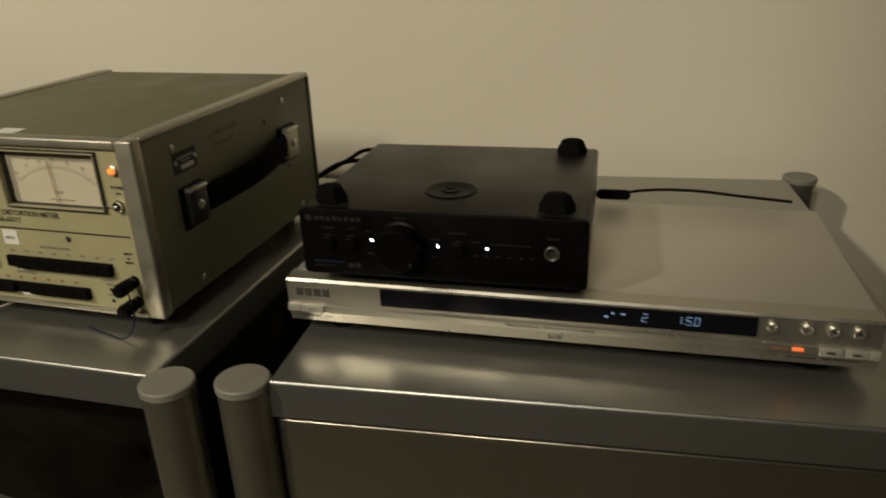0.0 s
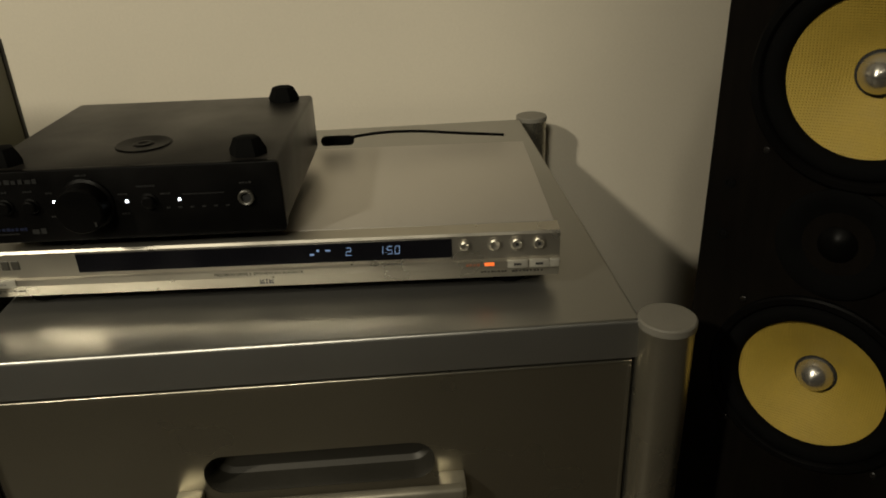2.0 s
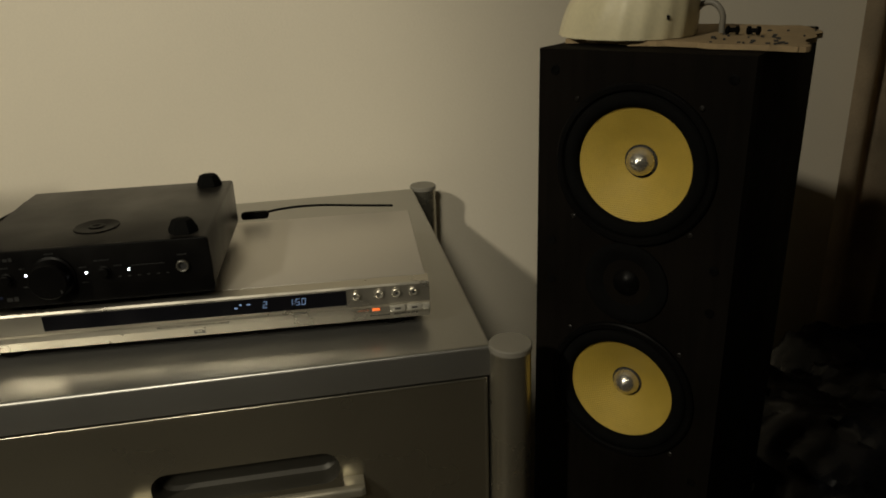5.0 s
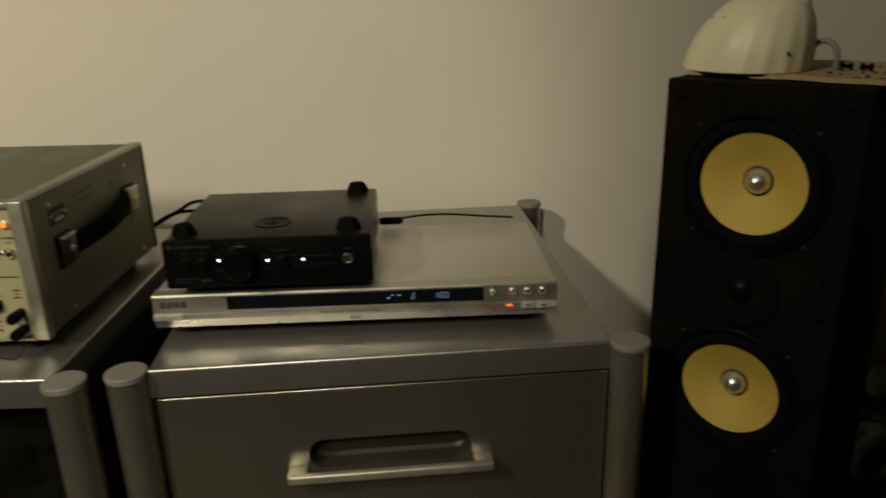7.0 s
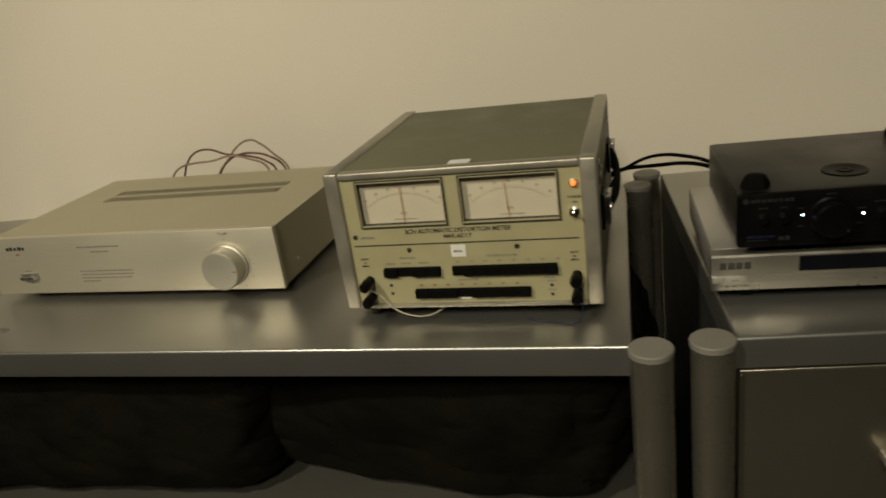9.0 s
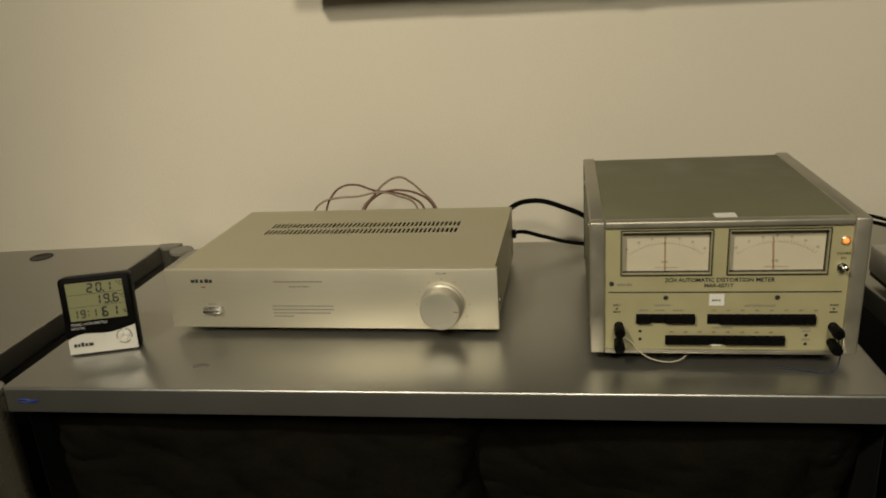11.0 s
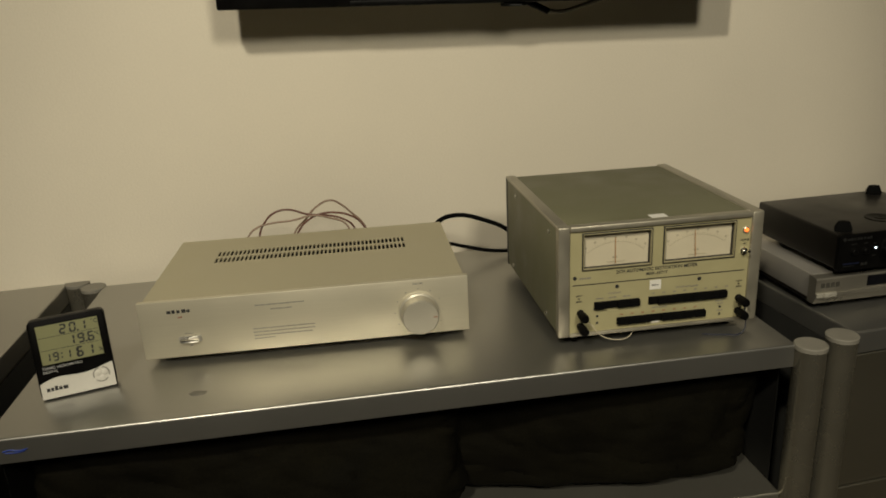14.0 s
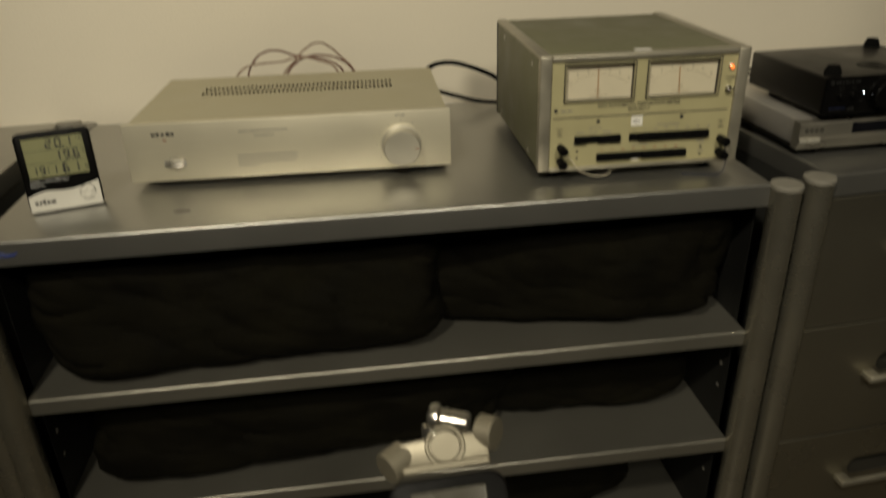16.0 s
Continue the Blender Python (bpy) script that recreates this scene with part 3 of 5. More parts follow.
# ---- distortion meter ----
def distortion_meter():
    yaw = -5.3
    t = thing("distortion_meter", pose(0.0765, 1.1015, 0, 0, 0, yaw), "olive-grey bench distortion meter with two needle dials on the shelf", "test instrument")
    w, d, z0, z1 = 0.2705, 0.302, TOP + 0.0135, TOP + 0.1630
    h = z1 - z0
    X = lambda u: u * w
    Z = lambda v: z1 - v * h
    rail = 0.0155
    # cover: sides, top and base between the corner rails
    part("top_cover", box(rail - 0.002, w - rail + 0.002, 0.008, d - 0.004, z1 - 0.006, z1 - 0.0018, 0.0012), M_OLIVE, t, "olive-grey grained top sheet")
    left = part("left_side_panel", box(0.0008, 0.004, 0.011, d - 0.006, z0 + 0.003, z1 - 0.004, 0.001), M_OLIVE, t)
    right = part("right_side_panel", box(w - 0.004, w - 0.0008, 0.011, d - 0.006, z0 + 0.003, z1 - 0.004, 0.001), M_OLIVE, t)
    part("base_plate", box(0.004, w - 0.004, 0.01, d - 0.006, z0, z0 + 0.004), M_OLIVE, t)
    part("rear_panel", box(0.004, w - 0.004, d - 0.008, d - 0.004, z0 + 0.003, z1 - 0.005), M_OLIVE, t)
    for x0 in (0, w - rail):
        part("top_rail", box(x0, x0 + rail, 0.012, d, z1 - 0.005, z1, 0.0018, 3), M_FRAME, t, "satin aluminium edge rail")
        part("front_pillar", box(x0, x0 + rail, 0, 0.0125, z0, z1, 0.002, 3), M_FRAME, t, "satin aluminium corner pillar")
        part("rear_pillar", box(x0, x0 + rail, d - 0.006, d + 0.001, z0, z1 - 0.004, 0.0012, 2), M_BLACKM, t, "dark rear corner strip")
    part("front_top_bar", box(rail, w - rail, 0.0, 0.0125, z1 - 0.0075, z1 - 0.0002, 0.0018, 3), M_FRAME, t, "satin aluminium top bar")
    part("front_bottom_bar", box(rail, w - rail, 0.0, 0.0125, z0, z0 + 0.0045, 0.0012, 2), M_FRAME, t)
    DIALS = ((0.120, 0.452), (0.513, 0.864))
    f = part("front_panel", plate_with_holes((rail - 0.001, w - rail + 0.001, z0 + 0.003, z1 - 0.006), [[(X(a) + 0.001, Z(0.392) + 0.001), (X(b) - 0.001, Z(0.392) + 0.001), (X(b) - 0.001, Z(0.075) - 0.001), (X(a) + 0.001, Z(0.075) - 0.001)] for a, b in DIALS], 0.0035, 0.0065), M_PANEL, t, "beige printed front panel")
    y = 0.0035
    # dials
    for n, (u0, u1, needle, dark) in enumerate(((0.120, 0.452, 0.02, -1), (0.513, 0.864, -0.03, -1))):
        x0, x1, za, zb = X(u0), X(u1), Z(0.392), Z(0.075)
        bm = bmesh.new()
        for a in ((x0, x1, zb - 0.0013, zb), (x0, x1, za, za + 0.0013), (x0, x0 + 0.0013, za + 0.0013, zb - 0.0013), (x1 - 0.0013, x1, za + 0.0013, zb - 0.0013)):
            box(a[0], a[1], y - 0.003, y + 0.001, a[2], a[3], 0.0005, 1, into=bm)
        dial = part("dial", bm, M_DULLGOLD, t, "needle dial sunk behind a thin frame")
        bm = bmesh.new()
        e = 0.0010
        for a in ((x0 - e, x1 + e, zb, zb + e), (x0 - e, x1 + e, za - e, za), (x0 - e, x0, za, zb), (x1, x1 + e, za, zb)):
            box(a[0], a[1], y - 0.0022, y + 0.0002, a[2], a[3], into=bm)
        part("rim", bm, M_INK, dial, "thin black rim round the dial")
        bm = bmesh.new()
        back = y + 0.0062
        for a in ((x0, x0 + 0.0012, za, zb), (x1 - 0.0012, x1, za, zb), (x0 + 0.0012, x1 - 0.0012, za, za + 0.0012), (x0 + 0.0012, x1 - 0.0012, zb - 0.0012, zb)):
            box(a[0], a[1], y + 0.0011, back + 0.001, a[2], a[3], into=bm)
        part("lining", bm, M_INK, dial, "black inner wall of the dial")
        part("scale_card", box(x0 + 0.0013, x1 - 0.0013, back, back + 0.001, za + 0.0013, zb - 0.0013), M_SCALE, dial, "ivory printed scale")
        xc, zp, R = (x0 + x1) / 2, za - 0.028, 0.060
        bm = bmesh.new()
        for i in range(25):
            a = radians(-38 + 76 * i / 24)
            L = 0.0038 if i % 4 == 0 else 0.0022
            q = bmesh.new()
            box(-0.0002, 0.0002, back - 0.0003, back + 0.0002, R, R + L, into=q)
            q.transform(Matrix.Translation((xc, 0, zp)) @ Matrix.Rotation(a, 4, "Y"))
            merge(bm, q)
        for i in range(36):
            a = radians(-38 + 76 * (i + 0.5) / 36)
            q = bmesh.new()
            box(-0.00105, 0.00105, back - 0.0003, back + 0.0002, R - 0.0004, R, into=q)
            q.transform(Matrix.Translation((xc, 0, zp)) @ Matrix.Rotation(a, 4, "Y"))
            merge(bm, q)
        part("scale_marks", bm, M_PALEMARK, dial)
        bm = bmesh.new()
        for i in range(7):
            a = radians(-36 + 12 * i)
            q = bmesh.new()
            box(-0.0015, 0.0015, back - 0.0003, back + 0.0002, R + 0.0052, R + 0.0078, into=q)
            q.transform(Matrix.Translation((xc, 0, zp)) @ Matrix.Rotation(a, 4, "Y"))
            merge(bm, q)
        part("scale_figures", bm, M_PALEMARK, dial)
        bars([(xc - 0.004, xc + 0.004, za + 0.0115, 0.0024), (xc - 0.011, xc + 0.013, za + 0.0052, 0.0010)], back - 0.0003, M_PALEMARK, dial)
        bm = bmesh.new()
        box(-0.00035, 0.00035, back - 0.0022, back - 0.0018, 0.031, 0.0665, into=bm)
        bm.transform(Matrix.Translation((xc, 0, zp)) @ Matrix.Rotation(radians(needle * 57 - 2), 4, "Y"))
        part("needle", bm, M_NEEDLE, dial, "thin red-brown needle")
    text("2CH AUTOMATIC DISTORTION METER", 0.0064, pose(X(0.485), y - 0.0002, Z(0.440), 90), M_INK, t, squash=0.97, bold=0.00016)
    text("MAK-6571T", 0.0058, pose(X(0.485), y - 0.0002, Z(0.482), 90), M_INK, t, bold=0.00014)
    part("badge_mark", lathe([(0.0026, 0.0002), (0.0026, -0.0004), (0, -0.0004)], 20, "Y", (X(0.083), y, Z(0.465))), M_INK, t)
    bars([(X(0.105), X(0.165), Z(0.470), 0.0024)], y - 0.0002, M_GREYINK, t, "badge")
    part("dividing_line", box(X(0.072), X(0.925), y - 0.0004, y + 0.0001, Z(0.534), Z(0.526)), M_INK, t)
    for u in (0.29, 0.70):
        part("adjuster_hole", lathe([(0.0027, -0.0004), (0.0022, -0.0006), (0, -0.0002)], 16, "Y", (X(u), y, Z(0.572))), M_INK, t)
    st = part("sticker", box(X(0.452), X(0.508), y - 0.0004, y + 0.0001, Z(0.632), Z(0.545)), M_WHITE, t, "small white inspection sticker")
    bars([(X(0.462), X(0.498), Z(0.59), 0.0022)], y - 0.0005, M_GREYINK, st)
    tag = part("top_label", box(X(0.468), X(0.548), 0.0128, 0.030, z1 - 0.0019, z1 - 0.0013), M_WHITE, t, "small white paper label")

    def key_row(u0, u1, v0, v1, n, pressed):
        bk = part("key_strip", box(X(u0), X(u1), y - 0.0005, y + 0.0002, Z(v1), Z(v0)), M_INK, t, "row of black push keys")
        for i in range(n):
            a, b = u0 + (u1 - u0) * i / n, u0 + (u1 - u0) * (i + 0.985) / n
            out = 0.0028 if i in pressed else 0.0055
            part("key", box(X(a), X(b), y - out, y, Z(v1) + 0.0004, Z(v0) - 0.0004, 0.0004, 1), M_RUBBER, bk)

    key_row(0.178, 0.402, 0.697, 0.762, 4, (1,))
    key_row(0.448, 0.842, 0.697, 0.766, 9, (0,))
    key_row(0.292, 0.738, 0.862, 0.927, 8, (3,))
    part("key_mark", box(X(0.468), X(0.505), y - 0.0008, y - 0.0003, Z(0.945), Z(0.925)), M_WHITE, t)
    text("FUNCTION", 0.0032, pose(X(0.278), y - 0.0002, Z(0.630), 90), M_GREYINK, t)
    text("DISTORTION RANGE", 0.0032, pose(X(0.640), y - 0.0002, Z(0.634), 90), M_GREYINK, t)
    text("INPUT RANGE", 0.0032, pose(X(0.505), y - 0.0002, Z(0.803), 90), M_GREYINK, t)
    text("POWER", 0.0036, pose(X(0.918), y - 0.0002, Z(0.255), 90), M_INK, t)
    text("ON", 0.0030, pose(X(0.918), y - 0.0002, Z(0.288), 90), M_INK, t)
    bars([(X(0.465 + 0.053 * i), X(0.480 + 0.053 * i), Z(0.668), 0.0016) for i in range(8)], y - 0.0002, M_GREYINK, t)
    bars([(X(0.310 + 0.053 * i), X(0.325 + 0.053 * i), Z(0.836), 0.0016) for i in range(8)], y - 0.0002, M_REDINK, t)
    bars([(X(0.19), X(0.225), Z(0.668), 0.0016), (X(0.25), X(0.29), Z(0.668), 0.0016), (X(0.32), X(0.36), Z(0.668), 0.0016)], y - 0.0002, M_GREYINK, t)
    for u in (0.105, 0.905):
        text("INPUT", 0.0030, pose(X(u), y - 0.0002, Z(0.630), 90), M_INK, t)
        bars([(X(u) - 0.0015, X(u) + 0.0015, Z(0.655), 0.0016), (X(u) - 0.0040, X(u) + 0.0045, Z(0.680), 0.0018)], y - 0.0002, M_INK, t)
    bars([(X(0.175), X(0.215), Z(0.765), 0.0016), (X(0.79), X(0.83), Z(0.800), 0.0016), (X(0.80), X(0.83), Z(0.825), 0.0014), (X(0.80), X(0.83), Z(0.890), 0.0014)], y - 0.0002, M_GREYINK, t)
    for u, v in ((0.195, 0.832), (0.195, 0.895), (0.815, 0.858), (0.815, 0.925)):
        part("jack_hole", lathe([(0.0018, -0.0003), (0.0012, -0.0005), (0, -0.0001)], 12, "Y", (X(u), y, Z(v))), M_INK, t)
    for u in (0.112, 0.908):
        for v in (0.790, 0.912):
            part("binding_post", lathe([(0.0050, 0), (0.0050, -0.004), (0.0036, -0.005), (0.0036, -0.007), (0.0056, -0.008), (0.0058, -0.019), (0.0050, -0.0215), (0, -0.022)], 20, "Y", (X(u), y, Z(v))), M_BLACK, t, "black ribbed binding post")
    pl = part("pilot_light", lathe([(0.0042, 0), (0.0042, -0.002), (0.0034, -0.0026), (0.0034, 0.0)], 20, "Y", (X(0.918), y, Z(0.160)), cap=False), M_DULL, t)
    part("lens", lathe([(0.0028, -0.001), (0.0026, -0.0035), (0.0015, -0.0052), (0, -0.0056)], 20, "Y", (X(0.918), y, Z(0.160))), M_NEON, pl, "glowing orange lens")
    sw = part("toggle_switch", lathe([(0.0052, 0), (0.0052, -0.0015), (0.0042, -0.002), (0.0042, -0.0045), (0.002, -0.005), (0, -0.0052)], 6, "Y", (X(0.915), y, Z(0.352))), M_CHROME, t, "chromed toggle switch")
    bm = lathe([(0.0011, 0), (0.0013, 0.004), (0.0021, 0.0095), (0.0019, 0.0105), (0, 0.011)], 12)
    bm.transform(Matrix.Translation((X(0.915), y - 0.0045, Z(0.352))) @ Matrix.Rotation(radians(72), 4, "X"))
    part("lever", bm, M_CHROME, sw)
    # right side: strap handle, rating plate, screws
    x = w - 0.0008
    for yy in (0.062, 0.236):
        zz = z0 + 0.080 if yy < 0.1 else z0 + 0.088
        near = yy < 0.1
        hb = part("handle_end", box(x, x + 0.009, yy - 0.0125, yy + 0.0125, zz - 0.0155, zz + 0.0155, 0.0018, 2), M_BLACKM if near else M_FRAME, t, "dark handle end cap with chrome edge" if near else "pale metal handle end cap")
        part("edge_strip", box(x + 0.0035, x + 0.0100, yy - 0.0130, yy + 0.0130, zz + 0.0130, zz + 0.0165, 0.0010, 2), M_DULL, hb)
        screw("screw", (x + 0.009, yy, zz), 0.0042, "X", 1, hb, M_DULL)
        part("cap_base", box(x - 0.0005, x + 0.0035, yy - 0.0155, yy + 0.0155, zz - 0.0195, zz + 0.0175, 0.0008, 1), M_BLACK, hb)
    bm = bmesh.new()
    n = 14
    prev = None
    for i in range(n + 1):
        s = i / n
        yy = 0.074 + s * 0.150
        zz = z0 + 0.080 + s * 0.008
        off = 0.004 + 0.009 * math.sin(math.pi * s)
        hw = 0.0125
        ring = [bm.verts.new((x + off + a, yy, zz + b)) for a, b in ((0, -hw), (0.0035, -hw + 0.002), (0.0045, 0), (0.0035, hw - 0.002), (0, hw))]
        if prev:
            for k in range(5):
                bm.faces.new((prev[k], prev[(k + 1) % 5], ring[(k + 1) % 5], ring[k]))
        else:
            bm.faces.new(ring)
        prev = ring
    bm.faces.new(prev)
    bmesh.ops.recalc_face_normals(bm, faces=bm.faces)
    part("handle_strap", bm, M_RUBBER, t, "worn black carrying strap")
    for k, (ya, yb, zz) in enumerate(((0.098, 0.150, 0.128), (0.104, 0.142, 0.118))):
        bm = bmesh.new()
        for q in range(9):
            s = ya + (yb - ya) * q / 9
            box(x - 0.0002, x + 0.0004, s, s + (yb - ya) / 9 * 0.6, z0 + zz - 0.0015, z0 + zz + 0.0015 + 0.001 * (q % 3), into=bm)
        part("worn_print", bm, M_YELLOW, t, "faded mustard lettering marks")
    plate = part("rating_plate", box(x, x + 0.0009, 0.046, 0.078, z0 + 0.109, z0 + 0.127, 0.0003, 1), M_INK, t, "black rating plate with pale print")
    part("number_field", box(x + 0.0008, x + 0.0012, 0.055, 0.073, z0 + 0.1115, z0 + 0.1155), M_WHITE, plate)
    part("plate_print", box(x + 0.0008, x + 0.0012, 0.051, 0.074, z0 + 0.1205, z0 + 0.1222), M_PALEINK, plate)
    part("plate_print", box(x + 0.0008, x + 0.0012, 0.056, 0.070, z0 + 0.1178, z0 + 0.1190), M_PALEINK, plate)
    for yy in (0.0485, 0.0755):
        screw("screw", (x + 0.0008, yy, z0 + 0.1185), 0.0021, "X", 1, plate, M_DULL)
    for yy, zz in ((0.047, 0.138), (0.236, 0.138), (0.060, 0.018), (0.258, 0.018)):
        screw("screw", (x, yy, z0 + zz - 0.006), 0.0032, "X", 1, right, M_DULL)
        screw("screw", (0.0008, yy, z0 + zz - 0.006), 0.0032, "X", -1, left, M_DULL)
    for yy, zz in ((0.196, 0.118), (0.236, 0.062)):
        part("hole", lathe([(0.0026, 0.0004), (0, 0.0005)], 12, "X", (x, yy, z0 + zz)), M_INK, t)
    for xx in (0.03, w - 0.03):
        for yy in (0.035, d - 0.035):
            part("foot", rod(0.010, z0 - TOP + 0.0005, "Z", (xx, yy, TOP), 0.001), M_RUBBER, t)
    cord("lead_wire", [(X(0.112), y - 0.010, Z(0.83)), (X(0.155), -0.006, Z(0.88)), (X(0.20), -0.004, Z(0.985)), (X(0.26), -0.004, TOP + 0.0075), (X(0.33), -0.003, TOP + 0.0060), (X(0.40), 0.014, TOP + 0.0085)], 0.0006, M_SCALE, t, "thin white wire")
    cord("earth_wire", [(X(0.915), y - 0.012, Z(0.83)), (X(0.925), -0.012, Z(0.98)), (X(0.90), -0.016, TOP + 0.0035), (X(0.82), -0.012, TOP + 0.0012), (X(0.72), -0.004, TOP + 0.0012)], 0.0007, M_BLUE, t, "thin dark blue wire")
    return t


distortion_meter()


# ---- integrated amplifier ----
def integrated_amp():
    t = thing("integrated_amplifier", pose(-0.4475, 1.2205, 0, 0, 0, -5.9), "silver integrated amplifier with a large round knob on the shelf", "amplifier")
    w, d, z0, z1 = 0.4275, 0.272, TOP + 0.0095, TOP + 0.0885
    part("front_panel", box(0, w, 0, 0.008, z0, z1, 0.0012, 2), M_ALU, t, "brushed aluminium front panel")
    # cover with two rows of ventilation slots
    zc = z1 - 0.0035
    x0, x1 = 0.004, w - 0.004
    n, sx0, sx1 = 46, 0.070, 0.356
    rows = ((0.153, 0.176), (0.183, 0.206))
    bm = box(x0, x1, 0.008, rows[0][0], zc - 0.002, zc)
    box(x0, x1, rows[0][1], rows[1][0], zc - 0.002, zc, into=bm)
    box(x0, x1, rows[1][1], d, zc - 0.002, zc, into=bm)
    step = (sx1 - sx0) / n
    for a, b in rows:
        box(x0, sx0, a, b, zc - 0.002, zc, into=bm)
        box(sx1, x1, a, b, zc - 0.002, zc, into=bm)
        for i in range(n):
            box(sx0 + i * step, sx0 + (i + 0.40) * step, a, b, zc - 0.002, zc, into=bm)
    for xx in (x0, x1 - 0.0015):
        box(xx, xx + 0.0015, 0.008, d, z0 + 0.002, zc - 0.002, into=bm)
    part("cover", bm, M_COVER, t, "champagne-coloured vented steel cover")
    part("inside", box(x0 + 0.004, x1 - 0.004, 0.012, d - 0.004, z0 + 0.0025, z0 + 0.004), M_INK, t)
    part("base_plate", box(x0, x1, 0.008, d, z0, z0 + 0.002), M_COVER, t)
    part("rear_panel", box(x0 + 0.002, x1 - 0.002, d - 0.003, d - 0.001, z0 + 0.002, zc - 0.003), M_BLACKM, t)
    X = lambda u: u * w
    Z = lambda v: z1 - v * (z1 - z0)
    kx, kz = X(0.843), Z(0.575)
    collar = part("knob_collar", lathe([(0.0285, 0.0), (0.0285, -0.0008), (0.0275, -0.0012), (0.0, -0.0012)], 48, "Y", (kx, 0, kz)), M_ALU, t)
    k = part("volume_knob", lathe([(0.0265, -0.0010), (0.0265, -0.0045), (0.0245, -0.006), (0.0240, -0.0225), (0.0228, -0.0240), (0.0, -0.0240)], 56, "Y", (kx, 0, kz)), M_ALUK, t, "large turned aluminium knob")
    part("pointer", box(kx + 0.0165, kx + 0.0225, -0.0243, -0.0238, kz - 0.0006, kz + 0.0006), M_REDINK, k)
    bm = bmesh.new()
    for i in range(11):
        q = bmesh.new()
        box(-0.0004, 0.0004, -0.0002, 0.0002, 0.0315, 0.0332, into=q)
        q.transform(Matrix.Translation((kx, 0, kz)) @ Matrix.Rotation(radians(-150 + 30 * i), 4, "Y"))
        merge(bm, q)
    part("knob_scale", bm, M_GREYINK, t)
    text("VOLUME", 0.0034, pose(kx, -0.0002, Z(0.075), 90), M_GREYINK, t)
    p = part("power_switch_frame", box(X(0.108), X(0.175), -0.0008, 0.001, Z(0.745), Z(0.635), 0.0004, 1), M_DULL, t)
    part("lever", box(X(0.115), X(0.168), -0.0075, 0.0, Z(0.725), Z(0.668), 0.0014, 2), M_CHROME, p, "chromed rocker lever")
    bars([(X(0.085), X(0.158), Z(0.185), 0.0046)], -0.0002, M_INK, t, "badge")
    bars([(X(0.116), X(0.130), Z(0.29), 0.0020)], -0.0002, M_REDINK, t)
    bars([(X(0.128), X(0.155), Z(0.585), 0.0012), (X(0.138), X(0.148), Z(0.80), 0.0014), (X(0.345), X(0.495), Z(0.20), 0.0018), (X(0.39), X(0.455), Z(0.285), 0.0016),
          (X(0.332), X(0.520), Z(0.615), 0.0016), (X(0.332), X(0.520), Z(0.675), 0.0016), (X(0.332), X(0.510), Z(0.735), 0.0016), (X(0.332), X(0.395), Z(0.79), 0.0014)], -0.0002, M_GREYINK, t)
    for xx in (0.035, w - 0.035):
        for yy in (0.045, d - 0.03):
            part("foot", rod(0.016, z0 - TOP + 0.0005, "Z", (xx, yy, TOP), 0.001), M_RUBBER, t)
    for yy in (0.05, d - 0.03):
        screw("screw", (x1, yy, z0 + 0.018), 0.0032, "X", 1, t, M_DULL)
        screw("screw", (x0, yy, z0 + 0.018), 0.0032, "X", -1, t, M_DULL)
    part("socket", box(x1 - 0.001, x1 + 0.006, d - 0.016, d - 0.006, z0 + 0.030, z0 + 0.042, 0.001, 1), M_BLACK, t)
    return t


integrated_amp()


